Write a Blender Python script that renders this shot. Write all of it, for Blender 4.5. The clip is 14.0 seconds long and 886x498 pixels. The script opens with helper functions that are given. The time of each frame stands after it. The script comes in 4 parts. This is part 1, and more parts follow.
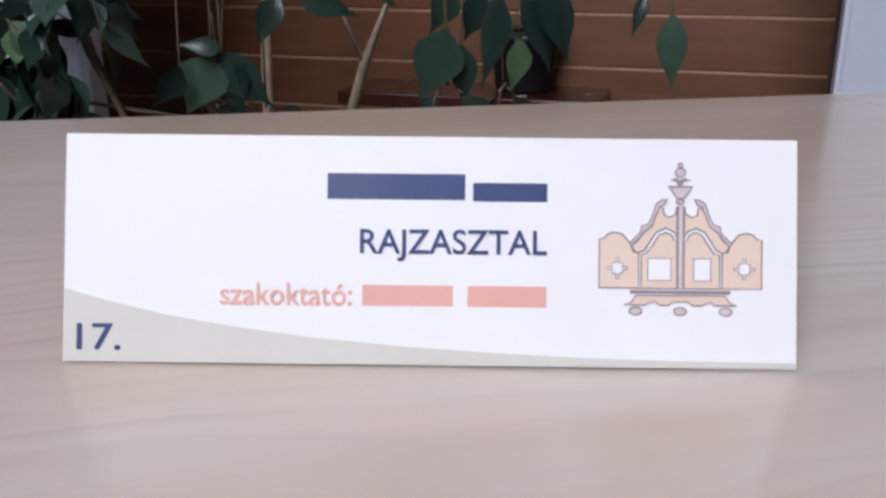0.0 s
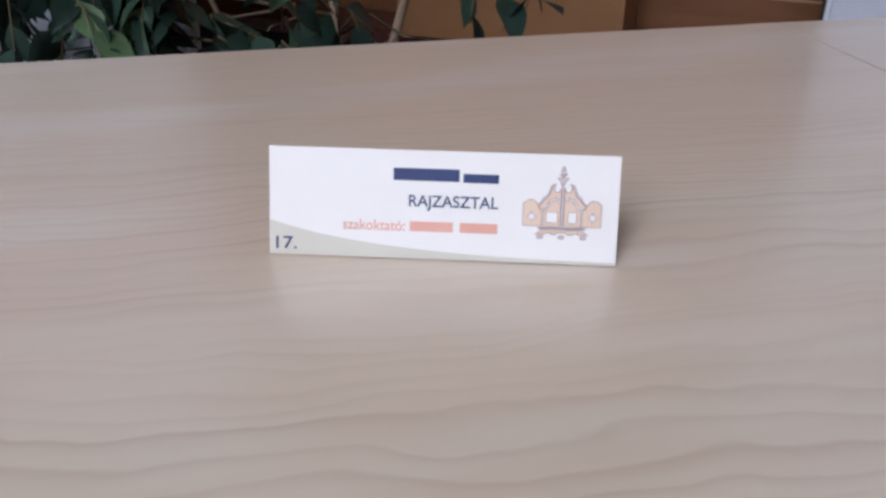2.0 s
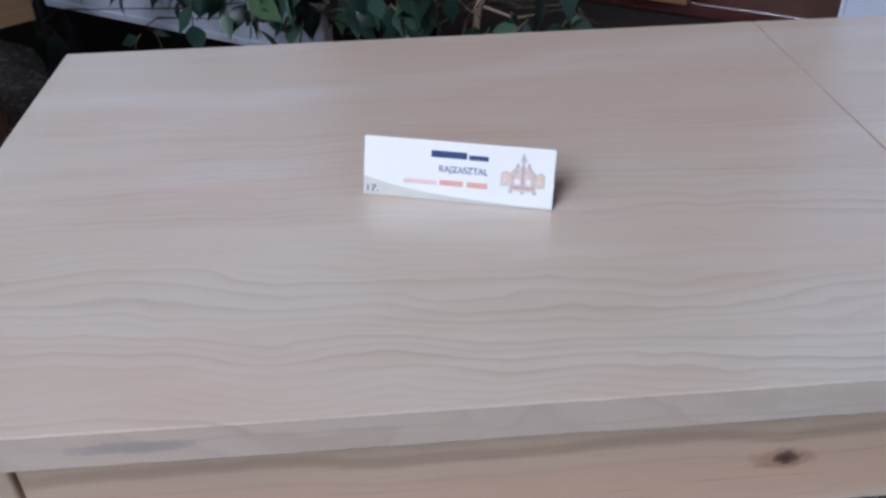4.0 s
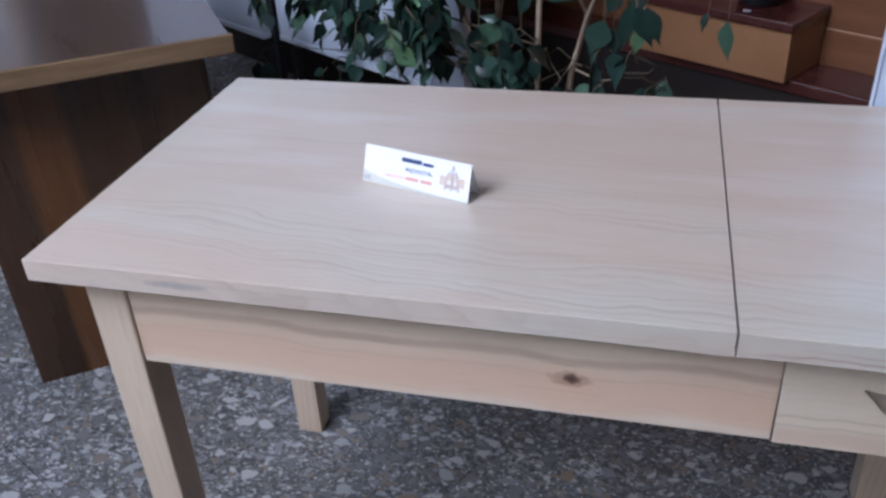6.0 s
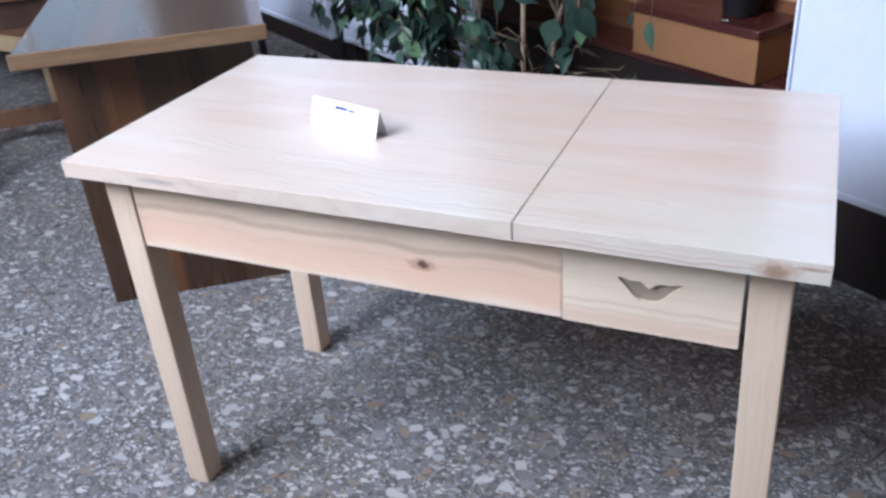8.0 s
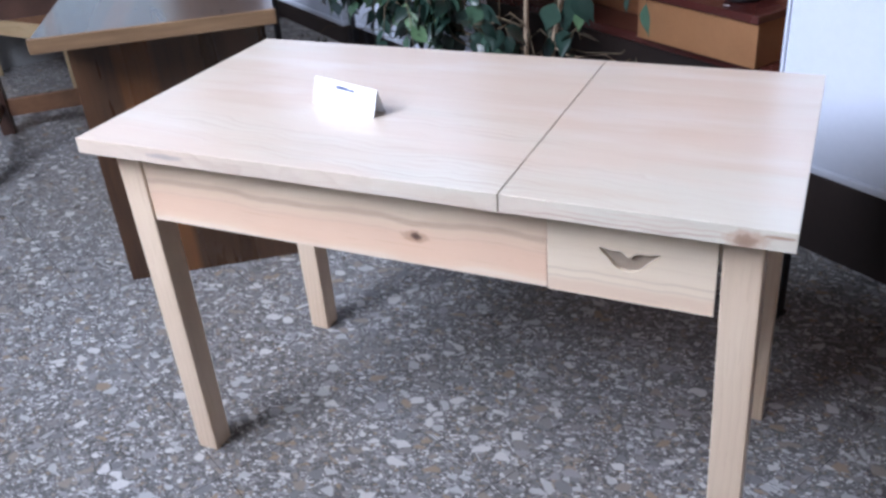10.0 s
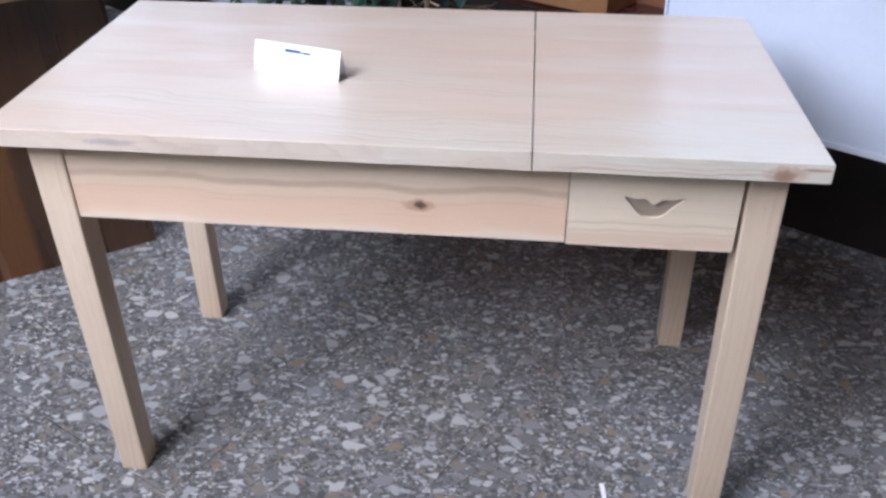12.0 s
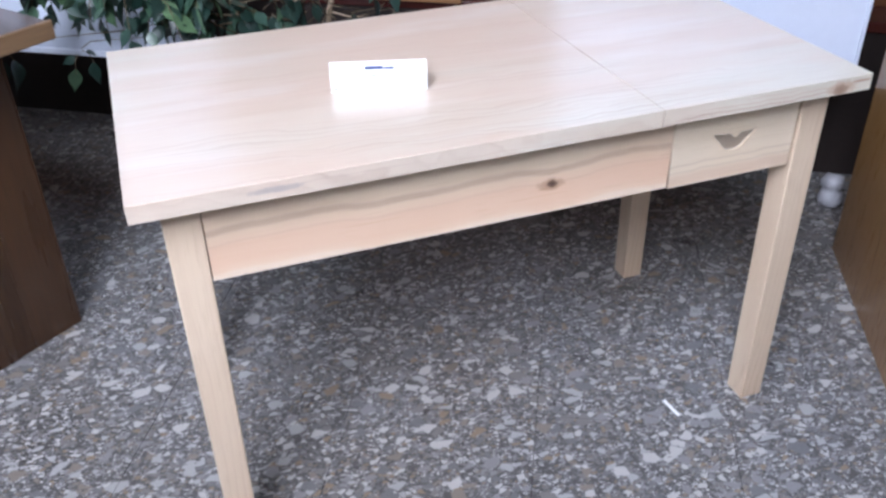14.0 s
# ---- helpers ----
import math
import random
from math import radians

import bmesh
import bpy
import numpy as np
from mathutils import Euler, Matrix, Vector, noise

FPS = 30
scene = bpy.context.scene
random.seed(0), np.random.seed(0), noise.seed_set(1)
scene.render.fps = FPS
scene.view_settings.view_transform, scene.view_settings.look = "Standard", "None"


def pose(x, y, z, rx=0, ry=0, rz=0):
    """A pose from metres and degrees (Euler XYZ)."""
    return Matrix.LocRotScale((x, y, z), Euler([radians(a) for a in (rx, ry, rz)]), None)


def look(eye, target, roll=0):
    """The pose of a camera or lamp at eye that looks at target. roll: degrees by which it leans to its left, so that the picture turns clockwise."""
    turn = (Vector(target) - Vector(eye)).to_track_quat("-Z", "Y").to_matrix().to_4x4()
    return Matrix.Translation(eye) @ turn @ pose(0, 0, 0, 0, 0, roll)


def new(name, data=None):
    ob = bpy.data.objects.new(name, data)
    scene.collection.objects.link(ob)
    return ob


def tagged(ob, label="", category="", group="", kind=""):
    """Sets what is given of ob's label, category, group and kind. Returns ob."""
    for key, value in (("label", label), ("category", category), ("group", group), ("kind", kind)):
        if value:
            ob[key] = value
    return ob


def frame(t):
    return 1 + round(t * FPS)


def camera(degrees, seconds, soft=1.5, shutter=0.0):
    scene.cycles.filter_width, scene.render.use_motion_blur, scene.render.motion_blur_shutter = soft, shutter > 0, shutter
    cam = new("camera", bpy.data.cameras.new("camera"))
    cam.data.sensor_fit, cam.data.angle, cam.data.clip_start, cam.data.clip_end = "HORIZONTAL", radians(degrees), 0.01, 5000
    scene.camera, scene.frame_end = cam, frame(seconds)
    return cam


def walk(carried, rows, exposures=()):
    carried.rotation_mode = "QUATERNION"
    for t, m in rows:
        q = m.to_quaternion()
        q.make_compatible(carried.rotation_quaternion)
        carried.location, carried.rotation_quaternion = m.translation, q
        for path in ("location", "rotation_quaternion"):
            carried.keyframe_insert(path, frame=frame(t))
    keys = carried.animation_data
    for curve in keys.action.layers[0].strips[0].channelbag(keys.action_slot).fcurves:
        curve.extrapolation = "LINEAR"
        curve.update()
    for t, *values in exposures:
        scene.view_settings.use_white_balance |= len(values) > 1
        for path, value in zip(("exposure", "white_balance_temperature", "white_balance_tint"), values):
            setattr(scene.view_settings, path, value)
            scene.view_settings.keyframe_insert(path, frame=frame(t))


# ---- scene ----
cam = camera(53.4, 14.0, soft=2.8)
PATH = [
    (0, (0.375, 0.068, 0.842), (0.887, 1.905, 0.239), 0.5),
    (0.5, (0.363, 0.04, 0.859), (0.876, 1.859, 0.204), 0.5),
    (1, (0.348, -0.005, 0.886), (0.83, 1.785, 0.134), 1.1),
    (1.5, (0.34, -0.055, 0.916), (0.787, 1.703, 0.073), 1.3),
    (2, (0.346, -0.109, 0.958), (0.714, 1.609, 0.003), 0.3),
    (2.5, (0.348, -0.16, 1.003), (0.669, 1.51, -0.05), -0.4),
    (3, (0.363, -0.21, 1.056), (0.595, 1.425, -0.073), -1.7),
    (3.5, (0.373, -0.289, 1.107), (0.515, 1.343, -0.04), -2.2),
    (4, (0.372, -0.384, 1.148), (0.465, 1.252, 0.002), -1.5),
    (4.2, (0.385, -0.433, 1.172), (0.433, 1.202, 0.022), -1.3),
    (6.3, (0.777, -0.774, 1.304), (0.269, 0.864, 0.276), -3.4),
    (6.5, (0.811, -0.805, 1.309), (0.274, 0.83, 0.29), -3.5),
    (7, (0.904, -0.919, 1.301), (0.312, 0.72, 0.318), -3.2),
    (7.5, (1.036, -0.963, 1.314), (0.362, 0.639, 0.325), -3.9),
    (8, (1.181, -0.999, 1.32), (0.434, 0.578, 0.342), -4.4),
    (8.2, (1.219, -1.01, 1.329), (0.456, 0.554, 0.344), -4.5),
    (10.3, (1.252, -1.06, 1.318), (0.464, 0.486, 0.326), -4.9),
    (10.5, (1.223, -1.077, 1.312), (0.451, 0.48, 0.322), -5.0),
    (11, (1.068, -1.125, 1.328), (0.428, 0.467, 0.299), -3.4),
    (11.5, (0.946, -1.125, 1.316), (0.512, 0.514, 0.254), -2.1),
    (12, (0.813, -1.099, 1.313), (0.625, 0.565, 0.22), -0.4),
    (12.5, (0.675, -1.091, 1.33), (0.719, 0.569, 0.215), 0.7),
    (13, (0.44, -1.113, 1.331), (0.679, 0.527, 0.213), 0.5),
    (13.5, (0.234, -1.122, 1.316), (0.633, 0.497, 0.213), -0.5),
    (14, (0.065, -1.08, 1.34), (0.616, 0.498, 0.242), -1.1),
]
EXPOSURES = [(0.0, -0.91, 6950, 11), (1.0, -1.04, 6950, 10), (2.0, -1.01, 6950, 10), (3.0, -1.16, 6600, 9), (4.2, -0.90, 6150, 8), (6.5, -0.42, 5960, 8), (7.5, 0.15, 6100, 8), (8.2, 0.27, 6100, 8), (10.5, 0.25, 6250, 9), (11.5, 0.14, 6350, 9), (12.0, 0.08, 6400, 9), (13.0, -0.20, 6450, 9), (13.5, 0.04, 6400, 9), (14.0, 0.18, 6350, 9)]
walk(cam, [(t, look(eye, target, roll)) for t, eye, target, roll in PATH], EXPOSURES)

# ---- world, window light, exposure ----
world = bpy.data.worlds.new("world")
scene.world = world
world.use_nodes = True
wn, wl = world.node_tree.nodes, world.node_tree.links
wn.clear()
sky = wn.new("ShaderNodeTexSky")
sky.sky_type, sky.sun_disc, sky.sun_elevation, sky.sun_rotation = "NISHITA", False, radians(35), radians(200)
back = wn.new("ShaderNodeBackground")
back.inputs["Strength"].default_value = 0.12
wout = wn.new("ShaderNodeOutputWorld")
wl.new(sky.outputs[0], back.inputs["Color"])
wl.new(back.outputs[0], wout.inputs["Surface"])

# The hall is turned against the table: s runs along its back wall, n towards it.
TURN = -32.0
HALL = pose(0, 0, 0, 0, 0, TURN)
S0, S1, N0, N1, HIGH = -3.5, 3.8, -2.1, 1.90, 4.7


def window_light(s, n, z, w, h, energy, facing):
    """Skylight in a window's opening; facing: the direction it shines, in the hall's own axes."""
    lamp = bpy.data.lights.new("window_light", "AREA")
    lamp.shape, lamp.size, lamp.size_y, lamp.energy = "RECTANGLE", w, h, energy
    lamp.color = (0.77, 0.82, 1.0)
    ob = new("window_light", lamp)
    eye = Vector((s, n, z))
    ob.matrix_world = HALL @ look(eye, eye + Vector(facing))
    return ob


FRONT_WINDOWS = [(-1.75, 1.5), (0.1, 1.5)]
SIDE_WINDOWS = [(0.55, 1.4)]
SIDE_SILL, SIDE_HEAD = 1.12, 3.05
for (s, w), power in zip(FRONT_WINDOWS, (28, 222)):
    window_light(s, N0 - 0.06, 3.10, w - 0.1, 2.2, power, (0, 1, -0.9))
for n, w in SIDE_WINDOWS:
    window_light(S0 - 0.06, n, 2.085, w - 0.1, 1.85, 1.8, (1, 0, -0.3))

# ---- materials ----


class Mat:
    """A node material with a principled shader and short ways to wire it."""

    def __init__(self, name, rough=0.5, metal=0.0, coat=0.0, spec=0.5):
        self.m = bpy.data.materials.new(name)
        self.m.use_nodes = True
        self.n, self.l = self.m.node_tree.nodes, self.m.node_tree.links
        self.b = self.n["Principled BSDF"]
        self.b.inputs["Roughness"].default_value = rough
        self.b.inputs["Metallic"].default_value = metal
        self.b.inputs["Coat Weight"].default_value = coat
        self.b.inputs["Specular IOR Level"].default_value = spec
        self.tc = self.n.new("ShaderNodeTexCoord")

    def coords(self, scale=(1, 1, 1), rot=(0, 0, 0), loc=(0, 0, 0)):
        mp = self.n.new("ShaderNodeMapping")
        mp.inputs["Scale"].default_value = scale
        mp.inputs["Rotation"].default_value = [radians(a) for a in rot]
        mp.inputs["Location"].default_value = loc
        self.l.new(self.tc.outputs["Object"], mp.inputs["Vector"])
        return mp.outputs[0]

    def noise(self, vec, scale, detail=4.0, rough=0.55, distort=0.0):
        t = self.n.new("ShaderNodeTexNoise")
        t.inputs["Scale"].default_value, t.inputs["Detail"].default_value = scale, detail
        t.inputs["Roughness"].default_value, t.inputs["Distortion"].default_value = rough, distort
        self.l.new(vec, t.inputs["Vector"])
        return t.outputs["Fac"]

    def voronoi(self, vec, scale, feature="F1"):
        t = self.n.new("ShaderNodeTexVoronoi")
        t.feature = feature
        t.inputs["Scale"].default_value = scale
        self.l.new(vec, t.inputs["Vector"])
        return t

    def math(self, op, a, b=0.0, clamp=False):
        t = self.n.new("ShaderNodeMath")
        t.operation, t.use_clamp = op, clamp
        for i, v in enumerate((a, b)):
            if isinstance(v, (int, float)):
                t.inputs[i].default_value = v
            else:
                self.l.new(v, t.inputs[i])
        return t.outputs[0]

    def ramp(self, fac, stops, mode="LINEAR"):
        t = self.n.new("ShaderNodeValToRGB")
        t.color_ramp.interpolation = mode
        e = t.color_ramp.elements
        while len(e) < len(stops):
            e.new(0.5)
        for k, (p, c) in zip(e, stops):
            k.position = p
            k.color = (*c, 1) if len(c) == 3 else c
        self.l.new(fac, t.inputs[0])
        return t.outputs["Color"]

    def mix(self, fac, a, b, mode="MIX"):
        t = self.n.new("ShaderNodeMix")
        t.data_type, t.blend_type = "RGBA", mode
        for i, v in ((0, fac), (6, a), (7, b)):
            if isinstance(v, (int, float)):
                t.inputs[i].default_value = v
            elif isinstance(v, tuple):
                t.inputs[i].default_value = (*v, 1)
            else:
                self.l.new(v, t.inputs[i])
        return t.outputs[2]

    def xyz(self, vec):
        t = self.n.new("ShaderNodeSeparateXYZ")
        self.l.new(vec, t.inputs[0])
        return t.outputs

    def joinxyz(self, x, y, z):
        t = self.n.new("ShaderNodeCombineXYZ")
        for i, v in enumerate((x, y, z)):
            if isinstance(v, (int, float)):
                t.inputs[i].default_value = v
            else:
                self.l.new(v, t.inputs[i])
        return t.outputs[0]

    def random(self):
        return self.n.new("ShaderNodeObjectInfo").outputs["Random"]

    def island(self):
        return self.n.new("ShaderNodeNewGeometry").outputs["Random Per Island"]

    def colour(self, c):
        if isinstance(c, tuple):
            self.b.inputs["Base Color"].default_value = (*c, 1)
        else:
            self.l.new(c, self.b.inputs["Base Color"])
        return self

    def rough(self, fac, lo, hi):
        self.l.new(self.ramp(fac, [(0.3, (lo,) * 3), (0.7, (hi,) * 3)]), self.b.inputs["Roughness"])
        return self

    def bump(self, height, strength=0.2, dist=0.002):
        t = self.n.new("ShaderNodeBump")
        t.inputs["Strength"].default_value, t.inputs["Distance"].default_value = strength, dist
        self.l.new(height, t.inputs["Height"])
        self.l.new(t.outputs[0], self.b.inputs["Normal"])
        return self


def pine(name, axis, light, mid, dark, rings=40.0, wild=7.0, rough=0.30, coat=0.35, across=1, contrast=0.8, knots=(), streaks=(), fuzz=0.14):
    """Planed, varnished softwood: growth rings drawn out along an axis (0 x, 1 y, 2 z), fine fibres, soft blotches;
    knots: (x, z, half width, half height, tone); streaks: (z, half height, tone, amount), running along x."""
    m = Mat(name, rough=rough, coat=coat)
    m.b.inputs["Coat Roughness"].default_value = 0.14
    stretch = [1.0, 1.0, 1.0]
    stretch[axis] = 0.2
    vec = m.coords(tuple(stretch))
    p = m.xyz(vec)
    wobble = m.noise(vec, 4.4, 2.0, 0.45)
    ripple = m.noise(vec, 17.0, 2.0, 0.5)
    flow = m.math("ADD", m.math("MULTIPLY", p[across], rings), m.math("ADD", m.math("MULTIPLY", wobble, wild), m.math("MULTIPLY", ripple, 1.8)))
    if across != 2 and axis != 2:
        flow = m.math("ADD", flow, m.math("MULTIPLY", p[2], 30.0))
    band = m.math("FRACT", flow)
    ring = m.ramp(band, [(0.0, (0.0,) * 3), (0.45, (0.10,) * 3), (0.75, (0.38,) * 3), (0.91, (1, 1, 1)), (0.95, (0.85,) * 3), (1.0, (0.0,) * 3)])
    soft = m.ramp(m.noise(vec, 5.5, 3.0), [(0.40, (0.10,) * 3), (0.62, (1, 1, 1))])
    fine = [9.0, 9.0, 9.0]
    fine[axis] = 0.35
    fibre = m.noise(m.coords(tuple(fine)), 24.0, 3.0, 0.6)
    body = m.mix(m.ramp(m.noise(vec, 6.5, 3.0), [(0.36, (0, 0, 0)), (0.62, (1, 1, 1))]), light, mid)
    c = m.mix(m.math("MULTIPLY", m.math("MULTIPLY", ring, soft), contrast), body, dark)
    c = m.mix(m.math("MULTIPLY", m.ramp(fibre, [(0.45, (0, 0, 0)), (0.75, (1, 1, 1))]), fuzz), c, dark)
    raw = m.xyz(m.tc.outputs["Object"])
    sway = m.math("MULTIPLY", m.math("SUBTRACT", m.noise(m.coords((1, 0.2, 0.2)), 5.0, 3.0), 0.5), 0.035)
    for z, half, tone, amount in streaks:
        d = m.math("DIVIDE", m.math("ABSOLUTE", m.math("SUBTRACT", m.math("ADD", raw[2], sway), z)), half)
        c = m.mix(m.math("MULTIPLY", m.ramp(d, [(0.35, (1, 1, 1)), (1.0, (0, 0, 0))]), amount), c, tone)
    for kx, kz, rx, rz, tone in knots:
        dx = m.math("DIVIDE", m.math("SUBTRACT", raw[0], kx), rx)
        dz = m.math("DIVIDE", m.math("SUBTRACT", raw[2], kz), rz)
        d = m.math("SQRT", m.math("ADD", m.math("MULTIPLY", dx, dx), m.math("MULTIPLY", dz, dz)))
        d = m.math("ADD", d, m.math("MULTIPLY", m.math("SUBTRACT", m.noise(m.coords(), 90.0, 2.0), 0.5), 0.9))
        c = m.mix(m.ramp(d, [(0.25, (0.95,) * 3), (0.7, (0.7,) * 3), (1.0, (0, 0, 0))]), c, tone)
    m.colour(c)
    m.rough(fibre, rough - 0.05, rough + 0.09)
    m.bump(m.math("ADD", fibre, m.math("MULTIPLY", ring, 0.6)), 0.08, 0.0005)
    return m.m




def pine_top():
    """Oiled pine boards: thin uneven growth lines that wander along x, soft brown smudges, pinkish heart and pale sapwood."""
    m = Mat("pale_pine_top", rough=0.34, coat=0.75)
    m.b.inputs["Coat Roughness"].default_value = 0.19
    raw = m.xyz(m.tc.outputs["Object"])
    slow = m.noise(m.coords((0.55, 1.5, 1.0)), 3.6, 2.0, 0.45)
    wave = m.noise(m.coords((0.75, 1.3, 1.0), loc=(3.0, 1.0, 0)), 13.0, 2.0, 0.5)
    small = m.noise(m.coords((0.6, 1.0, 1.0), loc=(1.0, 5.0, 0)), 55.0, 2.0, 0.5)
    u = m.math("ADD", raw[1], m.math("MULTIPLY", slow, 0.10))
    u = m.math("ADD", u, m.math("MULTIPLY", wave, 0.034))
    u = m.math("ADD", u, m.math("MULTIPLY", small, 0.0045))
    u = m.math("ADD", u, m.math("ADD", m.math("MULTIPLY", raw[0], 0.05), m.math("MULTIPLY", raw[2], 0.35)))
    crowd = m.noise(m.joinxyz(u, 0.3, 0.7), 16.0, 2.0, 0.5)
    phase = m.math("ADD", m.math("MULTIPLY", u, 98.0), m.math("MULTIPLY", crowd, 6.0))
    band = m.math("FRACT", phase)
    ring = m.ramp(band, [(0.0, (0.02,) * 3), (0.30, (0.08,) * 3), (0.60, (0.42,) * 3), (0.80, (0.95,) * 3), (0.87, (1, 1, 1)), (0.98, (0.12,) * 3), (1.0, (0.02,) * 3)])
    each = m.n.new("ShaderNodeTexWhiteNoise")
    each.noise_dimensions = "1D"
    m.l.new(m.math("FLOOR", phase), each.inputs["W"])
    strength = m.math("ADD", m.math("MULTIPLY", each.outputs["Value"], 0.8), 0.2)
    along = m.ramp(m.noise(m.coords((0.35, 1.6, 1)), 7.0, 3.0), [(0.36, (0.22,) * 3), (0.56, (1, 1, 1))])
    # the figure is strongest in the near middle of the top
    fx = m.math("DIVIDE", m.math("SUBTRACT", raw[0], 0.50), 0.55)
    fy = m.math("DIVIDE", m.math("SUBTRACT", raw[1], 0.12), 0.34)
    away = m.math("SQRT", m.math("ADD", m.math("MULTIPLY", fx, fx), m.math("MULTIPLY", fy, fy)))
    figure = m.ramp(away, [(0.55, (1, 1, 1)), (1.4, (0.25,) * 3)])
    amount = m.math("MULTIPLY", m.math("MULTIPLY", m.math("MULTIPLY", ring, strength), m.math("MULTIPLY", along, figure)), 0.53)
    tone = m.noise(m.coords((0.45, 1.5, 1), loc=(0.4, 2.2, 0)), 3.4, 3.0)
    c = m.ramp(tone, [(0.38, (0.66, 0.62, 0.515)), (0.50, (0.668, 0.575, 0.465)), (0.62, (0.667, 0.54, 0.43))])
    pale = m.ramp(m.noise(m.coords((0.28, 1.5, 1), loc=(7.0, 0, 0)), 9.0, 3.0), [(0.52, (0, 0, 0)), (0.72, (1, 1, 1))])
    c = m.mix(m.math("MULTIPLY", pale, 0.7), c, (0.73, 0.665, 0.585))
    smudge = m.ramp(m.noise(m.coords((0.20, 1.5, 1), loc=(2.0, 9.0, 0)), 11.0, 3.0), [(0.56, (0, 0, 0)), (0.74, (1, 1, 1))])
    c = m.mix(m.math("MULTIPLY", smudge, 0.38), c, (0.55, 0.40, 0.275))
    c = m.mix(amount, c, (0.40, 0.262, 0.185))
    fibre = m.noise(m.coords((0.35, 9.0, 9.0)), 24.0, 3.0, 0.6)
    c = m.mix(m.math("MULTIPLY", m.ramp(fibre, [(0.45, (0, 0, 0)), (0.8, (1, 1, 1))]), 0.05), c, (0.43, 0.30, 0.2))
    # front edge: red-brown lines wandering along the small leaf, a grey bruise, and a branch knot by the corner
    front = m.math("LESS_THAN", raw[1], 0.0008)
    wander = m.math("MULTIPLY", m.math("SUBTRACT", m.noise(m.coords((1, 0.1, 0.4)), 14.0, 3.0), 0.5), 0.016)
    for x0, x1, z, half, shade, full in ((0.82, 1.16, 0.7365, 0.0018, (0.44, 0.27, 0.19), 0.75), (0.87, 1.19, 0.7440, 0.0014, (0.52, 0.34, 0.25), 0.6),
                                         (0.94, 1.10, 0.7520, 0.0016, (0.56, 0.40, 0.31), 0.5), (0.12, 0.42, 0.7470, 0.0016, (0.50, 0.38, 0.30), 0.4),
                                         (0.45, 0.80, 0.7380, 0.0014, (0.54, 0.38, 0.28), 0.35)):
        d = m.math("DIVIDE", m.math("ABSOLUTE", m.math("SUBTRACT", m.math("ADD", raw[2], wander), z)), half)
        ends = m.math("MULTIPLY", m.math("DIVIDE", m.math("SUBTRACT", raw[0], x0), 0.05, True), m.math("DIVIDE", m.math("SUBTRACT", x1, raw[0]), 0.05, True))
        line = m.math("MULTIPLY", m.ramp(d, [(0.2, (1, 1, 1)), (1.2, (0, 0, 0))]), m.math("MULTIPLY", m.math("MULTIPLY", ends, front), full))
        c = m.mix(line, c, shade)
    for kx, kz, rx, rz, shade in ((1.158, 0.742, 0.034, 0.015, (0.50, 0.35, 0.25)), (1.156, 0.739, 0.017, 0.010, (0.30, 0.195, 0.13)), (0.20, 0.745, 0.045, 0.006, (0.42, 0.36, 0.32)), (1.198, 0.750, 0.022, 0.003, (0.40, 0.25, 0.17))):
        dx = m.math("DIVIDE", m.math("SUBTRACT", raw[0], kx), rx)
        dz = m.math("DIVIDE", m.math("SUBTRACT", raw[2], kz), rz)
        d = m.math("SQRT", m.math("ADD", m.math("MULTIPLY", dx, dx), m.math("MULTIPLY", dz, dz)))
        d = m.math("ADD", d, m.math("MULTIPLY", m.math("SUBTRACT", m.noise(m.coords(), 90.0, 2.0), 0.5), 0.9))
        c = m.mix(m.math("MULTIPLY", m.ramp(d, [(0.25, (0.95,) * 3), (0.7, (0.7,) * 3), (1.0, (0, 0, 0))]), front), c, shade)
    m.colour(c)
    m.rough(fibre, 0.29, 0.42)
    m.bump(m.math("ADD", fibre, m.math("MULTIPLY", amount, 0.8)), 0.06, 0.0005)
    return m.m


PINE_TOP = pine_top()
PINE_APRON = pine("warm_pine_apron", 0, (0.78, 0.63, 0.46), (0.77, 0.58, 0.41), (0.60, 0.40, 0.26), rings=30.0, wild=1.6, across=2, contrast=0.16,
                  streaks=[(0.625, 0.042, (0.73, 0.475, 0.325), 0.68), (0.668, 0.008, (0.52, 0.34, 0.23), 0.62), (0.645, 0.003, (0.62, 0.42, 0.30), 0.3), (0.588, 0.010, (0.78, 0.64, 0.50), 0.8)],
                  knots=[(0.646, 0.637, 0.028, 0.013, (0.50, 0.30, 0.19)), (0.649, 0.638, 0.012, 0.0075, (0.07, 0.035, 0.022))])
PINE_DRAWER = pine("pale_pine_drawer", 0, (0.80, 0.68, 0.52), (0.78, 0.64, 0.47), (0.62, 0.46, 0.32), rings=50.0, wild=1.2, across=2, contrast=0.2,
                   streaks=[(0.622, 0.0025, (0.55, 0.42, 0.30), 0.5), (0.609, 0.003, (0.58, 0.45, 0.33), 0.5), (0.594, 0.016, (0.68, 0.50, 0.36), 0.75)])
# darker, greyer pine: the shade inside the grip recess is put into the colour
PINE_RECESS_SHADE = pine("recess_shade_pine", 0, (0.36, 0.285, 0.215), (0.33, 0.26, 0.195), (0.27, 0.21, 0.155), rings=40.0, across=2, contrast=0.4, coat=0.0, rough=0.6)
PINE_LEG = pine("pine_leg", 2, (0.73, 0.585, 0.43), (0.68, 0.515, 0.36), (0.50, 0.34, 0.22), rings=70.0, wild=4.0, across=0, contrast=0.55)
PINE_HONEY = pine("honey_pine", 2, (0.27, 0.145, 0.052), (0.23, 0.115, 0.04), (0.15, 0.07, 0.024), rings=30.0, across=1)
